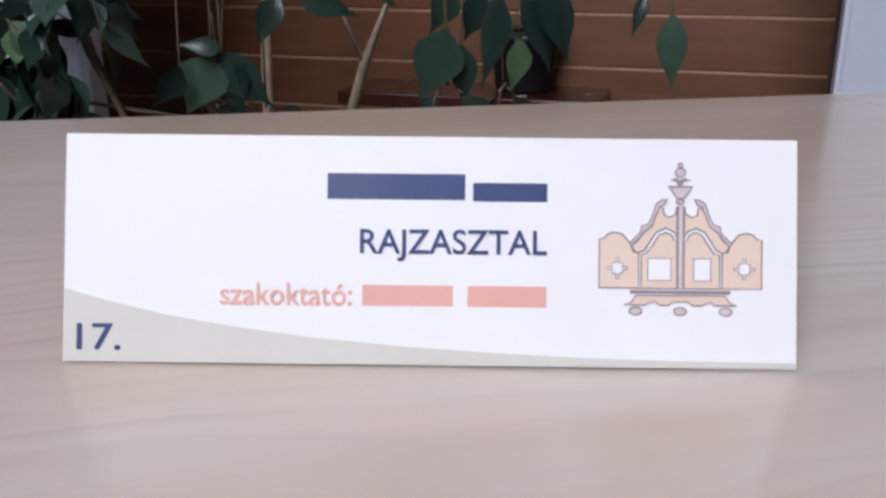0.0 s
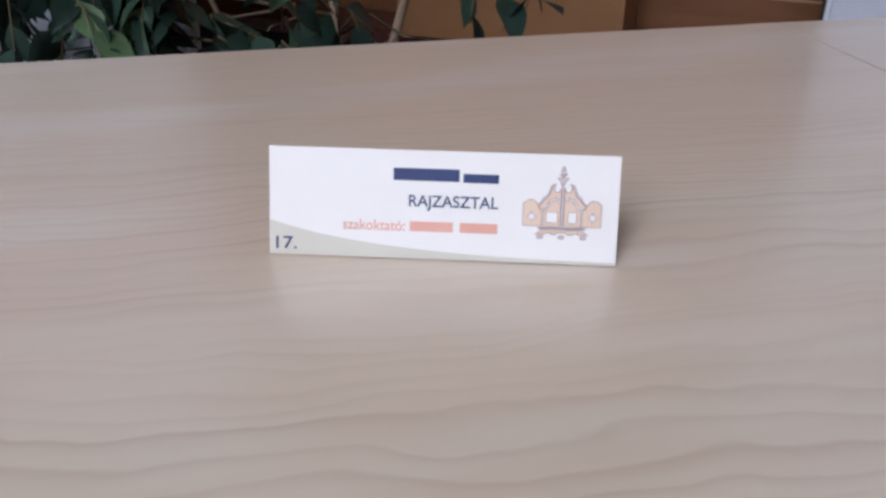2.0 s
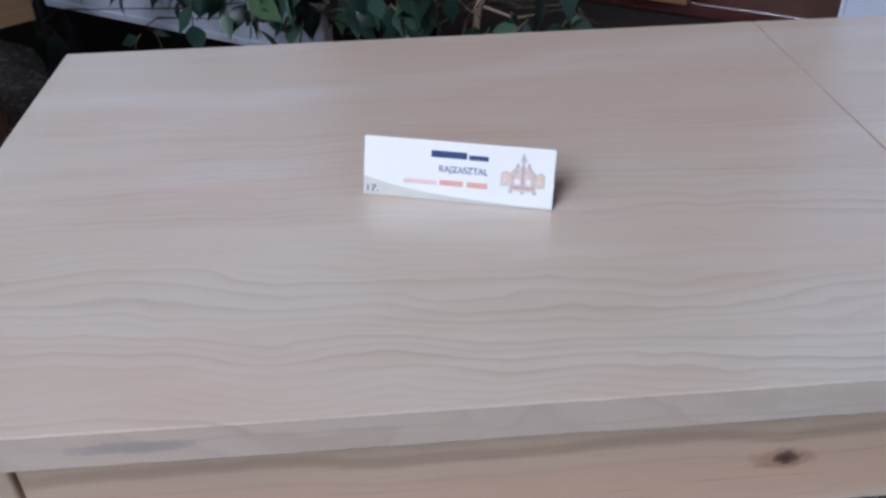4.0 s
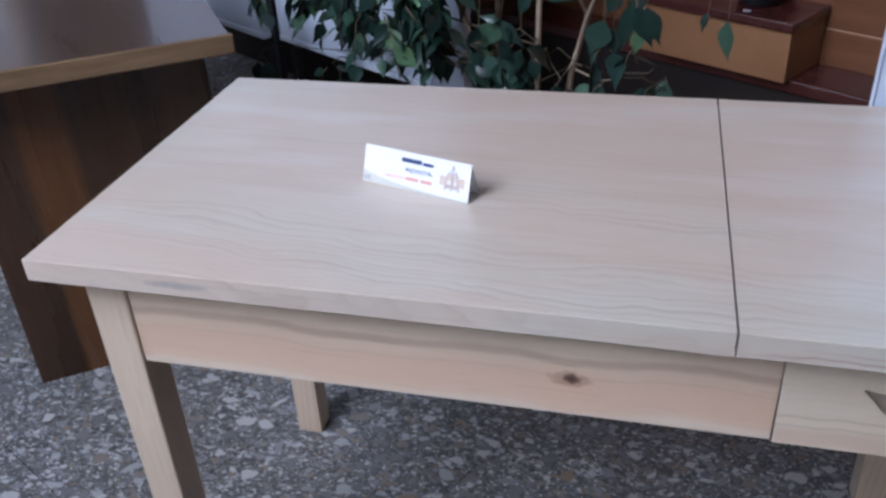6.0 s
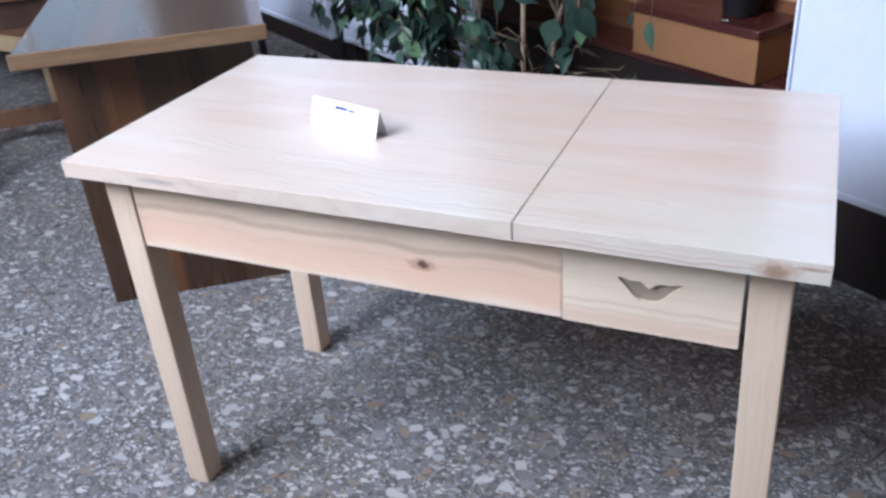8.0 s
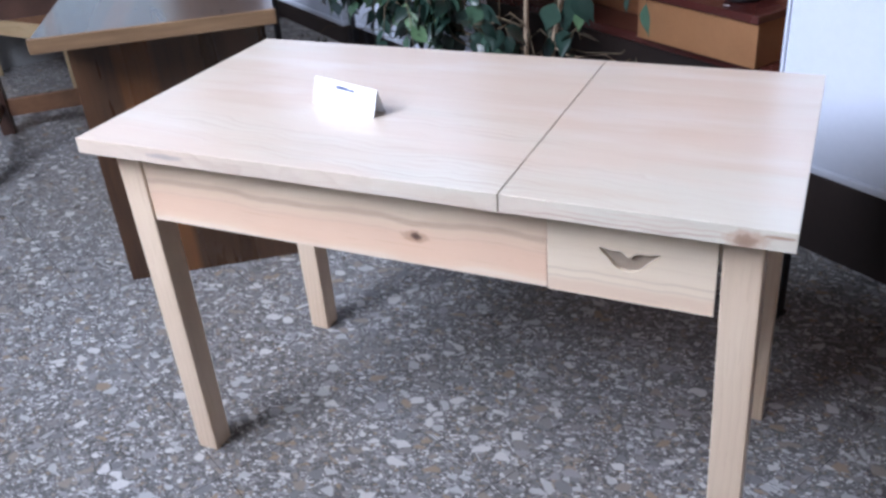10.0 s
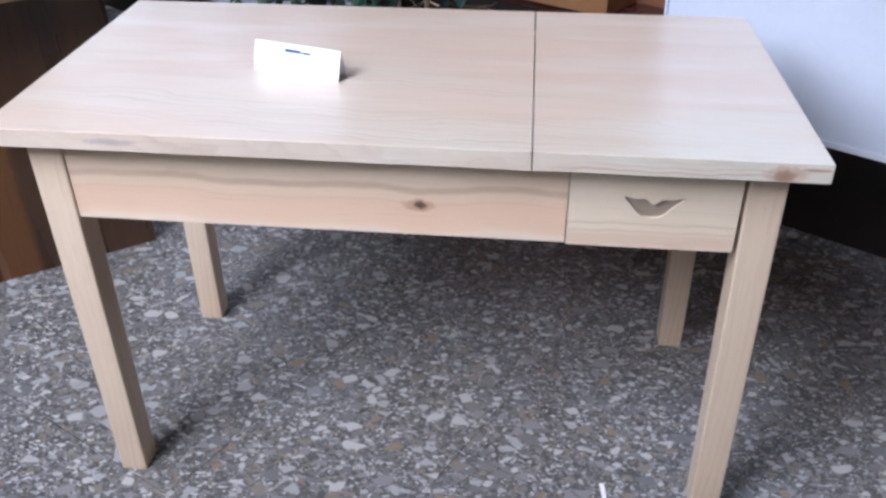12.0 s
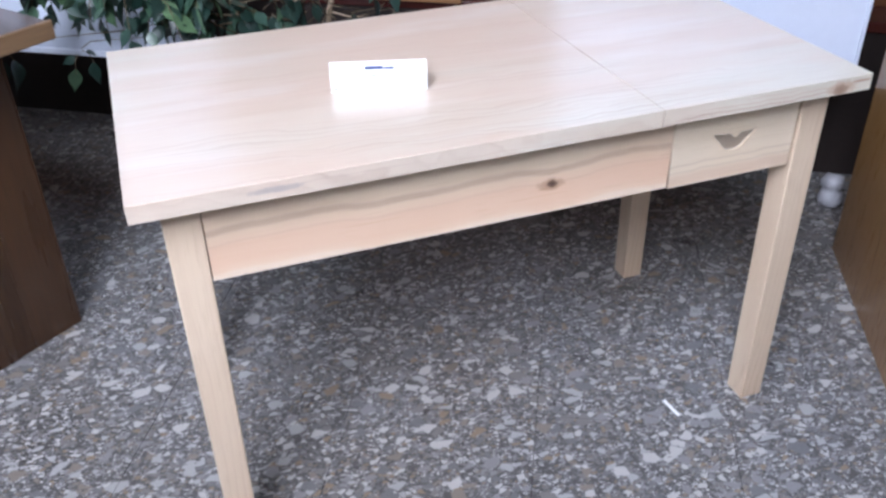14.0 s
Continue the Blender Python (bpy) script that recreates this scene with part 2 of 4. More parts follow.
PINE_BENCH = pine("pale_bench_wood", 0, (0.60, 0.46, 0.27), (0.56, 0.40, 0.22), (0.40, 0.26, 0.13), rings=40.0, across=2)


def walnut(name, axis, stripe=None, sapwood=0.9, gloss=0.3):
    """Dark varnished walnut veneer with one paler band of sapwood."""
    m = Mat(name, rough=0.3, coat=gloss)
    m.b.inputs["Coat Roughness"].default_value = 0.12
    stretch = [1.0, 1.0, 1.0]
    stretch[axis] = 0.08
    vec = m.coords(tuple(stretch))
    g = m.noise(vec, 7.0, 5.0, 0.6, 0.6)
    fine = m.noise(vec, 90.0, 3.0, 0.6)
    c = m.ramp(g, [(0.3, (0.034, 0.016, 0.008)), (0.5, (0.058, 0.027, 0.012)), (0.72, (0.092, 0.042, 0.018))])
    if stripe:
        p = m.xyz(m.tc.outputs["Object"])
        x = m.math("ADD", p[stripe[0]], m.math("MULTIPLY", m.math("SUBTRACT", m.noise(vec, 3.0, 2.0), 0.5), 0.07))
        lo, hi = stripe[1], stripe[2]
        band = m.math("MULTIPLY", m.math("DIVIDE", m.math("SUBTRACT", x, lo), 0.015, True), m.math("DIVIDE", m.math("SUBTRACT", hi, x), 0.02, True))
        sap = m.ramp(fine, [(0.3, (0.12, 0.046, 0.014)), (0.7, (0.18, 0.072, 0.022))])
        c = m.mix(m.math("MULTIPLY", band, sapwood), c, sap)
    c = m.mix(m.math("MULTIPLY", m.ramp(fine, [(0.5, (0, 0, 0)), (0.75, (1, 1, 1))]), 0.4), c, (0.02, 0.01, 0.006))
    m.colour(c).rough(g, 0.22, 0.34).bump(fine, 0.08, 0.0005)
    return m.m


WALNUT_TOP = walnut("walnut_top", 1, (0, 0.17, 0.25), 0.5, 0.8)
WALNUT_SIDE = walnut("walnut_side", 2, (0, 0.150, 0.262))
_m = Mat("oak_lipping", rough=0.38, coat=0.2)
_g = _m.noise(_m.coords((0.1, 1, 1)), 60.0, 4.0)
_m.colour(_m.ramp(_g, [(0.3, (0.15, 0.088, 0.045)), (0.7, (0.235, 0.145, 0.078))])).bump(_g, 0.1, 0.0006)
LIPPING = _m.m


def terrazzo():
    """Cast stone: pale, grey and a few ochre chips of several sizes in a dark cement, polished."""
    m = Mat("terrazzo", rough=0.32, spec=0.4)
    world_vec = m.n.new("ShaderNodeNewGeometry").outputs["Position"]
    bend = m.n.new("ShaderNodeTexNoise")
    bend.inputs["Scale"].default_value, bend.inputs["Detail"].default_value = 70.0, 2.0
    m.l.new(world_vec, bend.inputs["Vector"])
    shift = m.n.new("ShaderNodeVectorMath")
    shift.operation = "MULTIPLY_ADD"
    m.l.new(bend.outputs["Color"], shift.inputs[0])
    shift.inputs[1].default_value = (0.005, 0.005, 0.0)
    m.l.new(world_vec, shift.inputs[2])
    flat = m.xyz(shift.outputs[0])
    vec = m.joinxyz(flat[0], flat[1], 0.0)
    cement = m.ramp(m.noise(vec, 120.0, 4.0), [(0.3, (0.105, 0.102, 0.103)), (0.7, (0.195, 0.190, 0.190))])
    c = cement
    # shards of four sizes, each set drawn out along its own direction
    for scale, keep, edge, seed, turn in ((200.0, 0.50, 0.09, 3.1, 20), (115.0, 0.54, 0.09, 7.7, 75), (68.0, 0.62, 0.09, 1.3, 130), (36.0, 0.79, 0.08, 5.9, 50)):
        off = m.n.new("ShaderNodeMapping")
        off.inputs["Location"].default_value = (seed, seed * 0.7, 0)
        off.inputs["Rotation"].default_value = (0, 0, radians(turn))
        off.inputs["Scale"].default_value = (0.82, 1.12, 1)
        m.l.new(vec, off.inputs["Vector"])
        f1 = m.voronoi(off.outputs[0], scale)
        de = m.voronoi(off.outputs[0], scale, "DISTANCE_TO_EDGE")
        rnd = m.xyz(f1.outputs["Color"])
        pick = m.math("GREATER_THAN", rnd[0], keep)
        rim = m.math("GREATER_THAN", de.outputs["Distance"], edge)
        tone = m.ramp(rnd[1], [(0.0, (0.22, 0.225, 0.235)), (0.16, (0.36, 0.365, 0.375)), (0.34, (0.62, 0.63, 0.64)), (0.50, (0.28, 0.27, 0.26)),
                               (0.64, (0.82, 0.82, 0.81)), (0.82, (0.34, 0.295, 0.24)), (0.92, (0.38, 0.285, 0.18)), (0.975, (0.09, 0.085, 0.08))], "CONSTANT")
        tone = m.mix(0.22, tone, m.ramp(m.noise(vec, 300.0, 3.0), [(0.3, (0.15,) * 3), (0.7, (0.5,) * 3)]))
        c = m.mix(m.math("MULTIPLY", pick, rim), c, tone)
    dirt = m.ramp(m.noise(vec, 1.3, 4.0), [(0.35, (0.64, 0.61, 0.58)), (0.68, (0.72, 0.715, 0.72))])
    c = m.mix(1.0, c, dirt, "MULTIPLY")
    m.colour(c)
    m.rough(m.noise(vec, 9.0, 4.0), 0.24, 0.5)
    m.bump(m.noise(vec, 150.0, 3.0), 0.06, 0.0008)
    return m.m


TERRAZZO = terrazzo()


def mottled(name, a, b, scale=6.0, rough=0.6, coat=0.0, bump=0.1, spec=0.5, fine=70.0):
    m = Mat(name, rough=rough, coat=coat, spec=spec)
    big = m.noise(m.coords(), scale, 4.0)
    small = m.noise(m.coords(), fine, 4.0)
    c = m.ramp(m.math("ADD", m.math("MULTIPLY", big, 0.7), m.math("MULTIPLY", small, 0.3)), [(0.35, a), (0.65, b)])
    m.colour(c).rough(big, max(rough - 0.07, 0.03), rough + 0.07).bump(small, bump, 0.001)
    return m.m


def clad():
    m = Mat("brown_cladding", rough=0.5, coat=0.1)
    g = m.noise(m.coords((0.15, 1, 1)), 30.0, 4.0)
    base = m.ramp(g, [(0.3, (0.165, 0.062, 0.025)), (0.7, (0.225, 0.090, 0.037))])
    vary = m.ramp(m.random(), [(0.0, (0.86, 0.84, 0.82)), (1.0, (1, 1, 1))])
    m.colour(m.mix(1.0, base, vary, "MULTIPLY")).bump(g, 0.12, 0.001)
    return m.m


CLAD = clad()
# pale tone paints the highlight that the joints' edges catch
JOINT = mottled("joint_highlight", (0.42, 0.24, 0.14), (0.55, 0.34, 0.21), 20.0, 0.8)
BROWN = mottled("brown_paint", (0.27, 0.128, 0.055), (0.33, 0.16, 0.07), 5.0, 0.45, 0.15)
MAROON = mottled("maroon_varnish", (0.055, 0.014, 0.012), (0.085, 0.022, 0.018), 4.0, 0.22, 0.4)
# near-black: shade on the ledge front is in this colour; also the floor bed
LEDGE_DARK = mottled("shade_dark_base", (0.013, 0.008, 0.007), (0.024, 0.014, 0.011), 4.0, 0.6)
BOARD = mottled("white_board", (0.57, 0.62, 0.72), (0.62, 0.67, 0.77), 2.0, 0.42, 0.1, 0.03)
BOARD_EDGE = mottled("board_edge", (0.62, 0.66, 0.75), (0.68, 0.72, 0.80), 8.0, 0.5)
BLACK = mottled("black_metal", (0.012, 0.012, 0.014), (0.022, 0.022, 0.025), 9.0, 0.4)
PLASTER = mottled("grey_plaster", (0.20, 0.20, 0.197), (0.25, 0.25, 0.247), 1.5, 0.85, 0.0, 0.15)
FRAME = mottled("white_frame", (0.74, 0.74, 0.73), (0.8, 0.8, 0.79), 5.0, 0.4)
CARD = mottled("white_card", (0.90, 0.90, 0.90), (0.92, 0.92, 0.92), 12.0, 0.55, 0.0, 0.02)
BEIGE = mottled("beige_print", (0.66, 0.65, 0.58), (0.69, 0.68, 0.61), 30.0, 0.55, 0.0, 0.02)
NAVY = mottled("navy_ink", (0.022, 0.045, 0.15), (0.03, 0.06, 0.18), 40.0, 0.5, 0.0, 0.02)
CORAL = mottled("coral_ink", (0.78, 0.40, 0.33), (0.82, 0.45, 0.37), 40.0, 0.5, 0.0, 0.02)
PEACH = mottled("peach_print", (0.80, 0.63, 0.50), (0.83, 0.67, 0.55), 30.0, 0.55, 0.0, 0.02)
SHADE_INK = mottled("mauve_line_ink", (0.30, 0.23, 0.25), (0.36, 0.28, 0.30), 40.0, 0.55, 0.0, 0.02)
PALE_PRINT = mottled("pale_rose_print", (0.66, 0.58, 0.57), (0.71, 0.63, 0.62), 30.0, 0.55, 0.0, 0.02)
BARK = mottled("pale_bark", (0.27, 0.19, 0.125), (0.43, 0.33, 0.23), 25.0, 0.8, 0.0, 0.5, fine=160.0)
TWIG = mottled("twig_bark", (0.085, 0.062, 0.036), (0.15, 0.11, 0.065), 30.0, 0.8, 0.0, 0.4)
SOIL = mottled("soil", (0.03, 0.02, 0.014), (0.07, 0.045, 0.03), 40.0, 0.95, 0.0, 0.6)
POT = mottled("brown_pot", (0.035, 0.02, 0.015), (0.055, 0.03, 0.02), 6.0, 0.5)
PLASTIC = mottled("white_plastic", (0.42, 0.42, 0.45), (0.58, 0.58, 0.61), 30.0, 0.35, 0.0, 0.3)
PAPER = mottled("pale_blue_paper", (0.50, 0.56, 0.63), (0.57, 0.63, 0.70), 6.0, 0.6)
DARK_WOOD = mottled("dark_brown_wood", (0.050, 0.024, 0.017), (0.085, 0.040, 0.026), 12.0, 0.4, 0.2)
BROWN_WOOD = mottled("brown_stretcher_wood", (0.15, 0.07, 0.035), (0.22, 0.11, 0.055), 14.0, 0.45, 0.15)
_m = Mat("window_glass", rough=0.03)
_m.b.inputs["Transmission Weight"].default_value = 1.0
_m.colour((0.95, 0.97, 0.97))
GLASS = _m.m


def leaf_material():
    m = Mat("fig_leaf", rough=0.36, coat=0.0, spec=0.5)
    v = m.noise(m.coords(), 35.0, 3.0)
    rnd = m.island()
    ob = m.random()
    pick = m.math("FRACT", m.math("ADD", m.math("MULTIPLY", rnd, 7.3), ob))
    base = m.ramp(pick, [(0.0, (0.008, 0.024, 0.018)), (0.35, (0.015, 0.039, 0.029)), (0.68, (0.028, 0.063, 0.047)), (0.88, (0.046, 0.098, 0.06)), (1.0, (0.095, 0.17, 0.08))])
    dark = m.ramp(v, [(0.35, (0.75, 0.75, 0.75)), (0.65, (1, 1, 1))])
    m.colour(m.mix(1.0, base, dark, "MULTIPLY")).bump(v, 0.15, 0.001)
    m.b.inputs["Subsurface Weight"].default_value = 0.0
    return m.m


LEAF = leaf_material()

# ---- small tools ----


def bm_box(x0, x1, y0, y1, z0, z1, bevel=0.0, seg=2):
    bm = bmesh.new()
    vs = [bm.verts.new((x, y, z)) for x in (x0, x1) for y in (y0, y1) for z in (z0, z1)]
    for q in ((0, 1, 3, 2), (4, 6, 7, 5), (0, 4, 5, 1), (2, 3, 7, 6), (0, 2, 6, 4), (1, 5, 7, 3)):
        bm.faces.new([vs[i] for i in q])
    if bevel:
        bmesh.ops.bevel(bm, geom=bm.edges[:], offset=bevel, segments=seg, profile=0.5, affect="EDGES")
    return bm


def bm_join(*parts):
    out = bmesh.new()
    for b in parts:
        me = bpy.data.meshes.new("piece")
        b.to_mesh(me)
        b.free()
        out.from_mesh(me)
        bpy.data.meshes.remove(me)
    return out


def bm_tube(points, radii, sides=8):
    """A tapered, bent stem through points."""
    bm = bmesh.new()
    rings = []
    for i, (p, r) in enumerate(zip(points, radii)):
        p = Vector(p)
        d = (Vector(points[min(i + 1, len(points) - 1)]) - Vector(points[max(i - 1, 0)])).normalized()
        a = d.orthogonal().normalized()
        b = d.cross(a)
        rings.append([bm.verts.new(p + (a * math.cos(k * math.tau / sides) + b * math.sin(k * math.tau / sides)) * r) for k in range(sides)])
    for lo, hi in zip(rings, rings[1:]):
        best = min(range(sides), key=lambda k: (hi[k].co - lo[0].co).length)
        hi[:] = hi[best:] + hi[:best]
        for k in range(sides):
            bm.faces.new((lo[k], lo[(k + 1) % sides], hi[(k + 1) % sides], hi[k]))
    bm.faces.new(rings[0][::-1])
    bm.faces.new(rings[-1])
    bmesh.ops.recalc_face_normals(bm, faces=bm.faces)
    return bm


def bm_lathe(profile, sides=32):
    """Turned body: profile of (radius, height)."""
    bm = bmesh.new()
    rings = [[bm.verts.new((r * math.cos(k * math.tau / sides), r * math.sin(k * math.tau / sides), z)) for k in range(sides)] for r, z in profile]
    for lo, hi in zip(rings, rings[1:]):
        for k in range(sides):
            bm.faces.new((lo[k], lo[(k + 1) % sides], hi[(k + 1) % sides], hi[k]))
    bm.faces.new(rings[0][::-1])
    bm.faces.new(rings[-1])
    bmesh.ops.recalc_face_normals(bm, faces=bm.faces)
    return bm


def mesh_of(bm, name, material, smooth=False):
    me = bpy.data.meshes.new(name)
    bmesh.ops.recalc_face_normals(bm, faces=bm.faces)
    bm.to_mesh(me)
    bm.free()
    me.materials.append(material)
    if smooth:
        me.shade_smooth()
    return me


def thing(name, m, label, category, group="", kind=""):
    ob = new(name)
    ob.empty_display_size = 0.1
    ob.matrix_world = m
    return tagged(ob, label, category, group, kind)


def part(name, bm, material, parent, label="", smooth=False, at=None):
    ob = new(name, mesh_of(bm, name, material, smooth))
    ob.parent = parent
    if at is not None:
        ob.matrix_basis = at
    if label:
        tagged(ob, label)
    return ob


def structure(name, bm, material, label, m=None, category=""):
    ob = new(name, mesh_of(bm, name, material))
    if m is not None:
        ob.matrix_world = m
    return tagged(ob, label, category or name.split("_")[0], kind="structure")


def outline_mesh(name, loops, depth, material):
    """A flat plate of given outlines; inner loops become holes. Drawn in x and z, its thickness goes to +y from y=0."""
    cu = bpy.data.curves.new(name, "CURVE")
    cu.dimensions, cu.fill_mode, cu.extrude = "2D", "BOTH", depth / 2
    for loop in loops:
        sp = cu.splines.new("POLY")
        sp.points.add(len(loop) - 1)
        for p, (x, z) in zip(sp.points, loop):
            p.co = (x, z, 0, 1)
        sp.use_cyclic_u = True
    tmp = bpy.data.objects.new(name, cu)
    me = bpy.data.meshes.new_from_object(tmp)
    bpy.data.objects.remove(tmp)
    bpy.data.curves.remove(cu)
    me.transform(Matrix.Translation((0, depth / 2, 0)) @ pose(0, 0, 0, 90))
    me.materials.clear()
    me.materials.append(material)
    return me


def smooth_loop(points, steps=6):
    """A closed, rounded outline through a few points."""
    out = []
    k = len(points)
    for i in range(k):
        p0, p1, p2, p3 = (Vector(points[(i + j) % k]) for j in (-1, 0, 1, 2))
        for j in range(steps):
            t = j / steps
            out.append(tuple(0.5 * (2 * p1 + (p2 - p0) * t + (2 * p0 - 5 * p1 + 4 * p2 - p3) * t * t + (3 * p1 - p0 - 3 * p2 + p3) * t ** 3)))
    return out

# ---- the hall ----


def wall_with_windows(length, thick, high, windows, sill, head):
    """A wall along x from 0 to length, y from 0 to thick; windows: (centre, width)."""
    cuts, x = [], 0.0
    for c, w in sorted(windows):
        cuts.append(bm_box(x, c - w / 2, 0, thick, 0, high))
        cuts.append(bm_box(c - w / 2, c + w / 2, 0, thick, 0, sill))
        cuts.append(bm_box(c - w / 2, c + w / 2, 0, thick, head, high))
        x = c + w / 2
    cuts.append(bm_box(x, length, 0, thick, 0, high))
    return bm_join(*cuts)


SILL, HEAD = 1.95, 4.25
structure("wall_south", wall_with_windows(S1 - S0, 0.25, HIGH, [(s - S0, w) for s, w in FRONT_WINDOWS], SILL, HEAD), PLASTER,
          "grey plastered wall with tall windows", HALL @ pose(S0, N0 - 0.25, 0))
structure("wall_west", wall_with_windows(N1 - N0, 0.25, HIGH, [(n - N0, w) for n, w in SIDE_WINDOWS], SIDE_SILL, SIDE_HEAD), PLASTER,
          "grey plastered side wall with one window", HALL @ pose(S0, N0, 0, 0, 0, 90))
structure("wall_east", bm_box(0, 0.25, N0, N1, 0, HIGH), PLASTER, "plain grey plastered wall", HALL @ pose(S1, 0, 0))
wall_north = structure("wall_north", bm_box(S0 - 0.25, S1 + 0.25, N1 + 0.003, N1 + 0.25, 0, HIGH), JOINT, "wall clad in orange-brown courses, joints coloured pale for the light they catch", HALL)
structure("ceiling", bm_box(S0 - 0.25, S1 + 0.25, N0 - 0.25, N1 + 0.25, HIGH, HIGH + 0.2), PLASTER, "plain grey plastered ceiling", HALL)

wi = 0
for m0, w, h0, h1 in [(HALL @ pose(s, N0, 0), w, SILL, HEAD) for s, w in FRONT_WINDOWS] + [(HALL @ pose(S0, n, 0, 0, 0, -90), w, SIDE_SILL, SIDE_HEAD) for n, w in SIDE_WINDOWS]:
    wi += 1
    win = thing("window_%d" % wi, m0, "tall white-framed window letting daylight in", "window", kind="structure")
    part("window_frame", bm_join(bm_box(-w / 2, -w / 2 + 0.06, -0.2, -0.13, h0, h1), bm_box(w / 2 - 0.06, w / 2, -0.2, -0.13, h0, h1),
                                 bm_box(-w / 2 + 0.06, w / 2 - 0.06, -0.2, -0.13, h0, h0 + 0.06), bm_box(-w / 2 + 0.06, w / 2 - 0.06, -0.2, -0.13, h1 - 0.06, h1),
                                 bm_box(-0.03, 0.03, -0.2, -0.13, h0 + 0.06, h1 - 0.06)), FRAME, win)
    part("window_sill", bm_box(-w / 2 - 0.04, w / 2 + 0.04, -0.12, 0.05, h0 - 0.03, h0 + 0.004, 0.004), FRAME, win)
    for x0, x1 in ((-w / 2 + 0.06, -0.03), (0.03, w / 2 - 0.06)):
        pane = part("pane", bm_box(x0, x1, -0.168, -0.162, h0 + 0.06, h1 - 0.06), GLASS, win)
        pane.visible_shadow = False

# ---- drawing table ----
L, D, H, KX = 1.2195, 0.605, 0.760, 0.8140
TT = 0.030
table = thing("drawing_table", pose(0, 0, 0), "pale unpainted pine drawing table with a split top and one drawer", "table")


def board_top(x0, x1, y0, y1, z0, z1):
    """A solid-wood leaf: eased edges, the front edge very slightly wavy from planing."""
    bm = bm_box(x0, x1, y0, y1, z0, z1)
    longs = [e for e in bm.edges if abs(e.verts[0].co.x - e.verts[1].co.x) > 0.1]
    bmesh.ops.subdivide_edges(bm, edges=longs, cuts=24, use_grid_fill=True)
    for v in bm.verts:
        if v.co.y < y0 + 0.001:
            v.co.y += 0.0012 * noise.noise(Vector((v.co.x * 7, v.co.z * 20, 3.0)))
            if v.co.z > z1 - 0.001:
                v.co.z -= 0.0006 + 0.0008 * noise.noise(Vector((v.co.x * 9, 1.0, 5.0)))
    sharp = [e for e in bm.edges if e.calc_face_angle(0) > 0.8 and min(abs(v.co.x - KX) for v in e.verts) > 0.01]
    bmesh.ops.bevel(bm, geom=sharp, offset=0.0010, segments=2, profile=0.5, affect="EDGES")
    # split and end run slightly out of square
    for v in bm.verts:
        lean = 0.008 * v.co.x / KX if v.co.x < KX + 0.002 else 0.008 + 0.005 * (v.co.x - KX) / (L - KX)
        v.co.x -= lean * v.co.y / D
    return bm


part("top_leaf", board_top(0, KX - 0.0012, 0, D, H - TT, H), PINE_TOP, table, "large fixed leaf of the pine top")
part("top_leaf", board_top(KX + 0.0012, L, 0, D, H - TT, H), PINE_TOP, table, "small leaf of the pine top, edge knot at its corner")
UNDER = H - TT
# each leg: place of its top's corner, run of its foot against the top
for x0, y0, fx, fy in ((0.040, 0.042, 0.0, 0.004), (1.124, 0.042, 0.0145, 0.006), (0.030, 0.534, 0.003, 0.0), (1.120, 0.534, 0.008, 0.004)):
    leg = bm_box(-0.0275, 0.0275, -0.0275, 0.0275, 0, UNDER, 0.0025)
    for v in leg.verts:
        low = 1 - v.co.z / UNDER
        v.co.x = v.co.x * (1 - 0.08 * low) + fx * low
        v.co.y = v.co.y * (1 - 0.08 * low) + fy * low
    part("leg", leg, PINE_LEG, table, at=pose(x0 + 0.0275, y0 + 0.0275, 0))
AP0 = 0.584
part("front_apron", bm_box(0.0955, 0.8705, 0.047, 0.069, AP0, UNDER, 0.0016), PINE_APRON, table, "warm pinkish apron board with a dark knot")
part("back_apron", bm_box(0.082, 1.105, 0.560, 0.582, AP0, UNDER, 0.0016), PINE_APRON, table)
part("side_apron", bm_box(0.048, 0.070, 0.098, 0.533, AP0, UNDER, 0.0016), PINE_DRAWER, table)
part("side_apron", bm_box(1.130, 1.152, 0.098, 0.533, AP0, UNDER, 0.0016), PINE_DRAWER, table)
part("divider", bm_box(0.850, 0.868, 0.0705, 0.559, AP0 + 0.01, UNDER, 0.001), PINE_DRAWER, table)
# drawer: a front with a lip-shaped cut-out for the fingers
DX0, DX1, DZ0, DZ1 = 0.8717, 1.1195, 0.583, 0.7265
drawer = new("drawer")
drawer.parent = table
drawer.empty_display_size = 0.05
tagged(drawer, "pale pine drawer with a lip-shaped cut-out grip")
hx, hz = 0.9965, 0.6640
hole = smooth_loop([(hx - 0.045, hz + 0.006), (hx - 0.027, hz + 0.0035), (hx - 0.013, hz + 0.0035), (hx - 0.001, hz - 0.005), (hx + 0.011, hz + 0.0030),
                    (hx + 0.026, hz + 0.0035), (hx + 0.044, hz + 0.006), (hx + 0.027, hz - 0.011), (hx + 0.014, hz - 0.0245), (hx - 0.002, hz - 0.028),
                    (hx - 0.018, hz - 0.0245), (hx - 0.032, hz - 0.009)], 5)
front = new("drawer_front", outline_mesh("drawer_front", [[(DX0, DZ0), (DX1, DZ0), (DX1, DZ1), (DX0, DZ1)], hole], 0.0060, PINE_DRAWER))
front.parent = drawer
front.location = (0, 0.0455, 0)
part("drawer_side", bm_box(DX0 + 0.012, DX0 + 0.024, 0.067, 0.48, 0.60, 0.70, 0.001), PINE_DRAWER, drawer)
part("drawer_side", bm_box(DX1 - 0.024, DX1 - 0.012, 0.067, 0.48, 0.60, 0.70, 0.001), PINE_DRAWER, drawer)
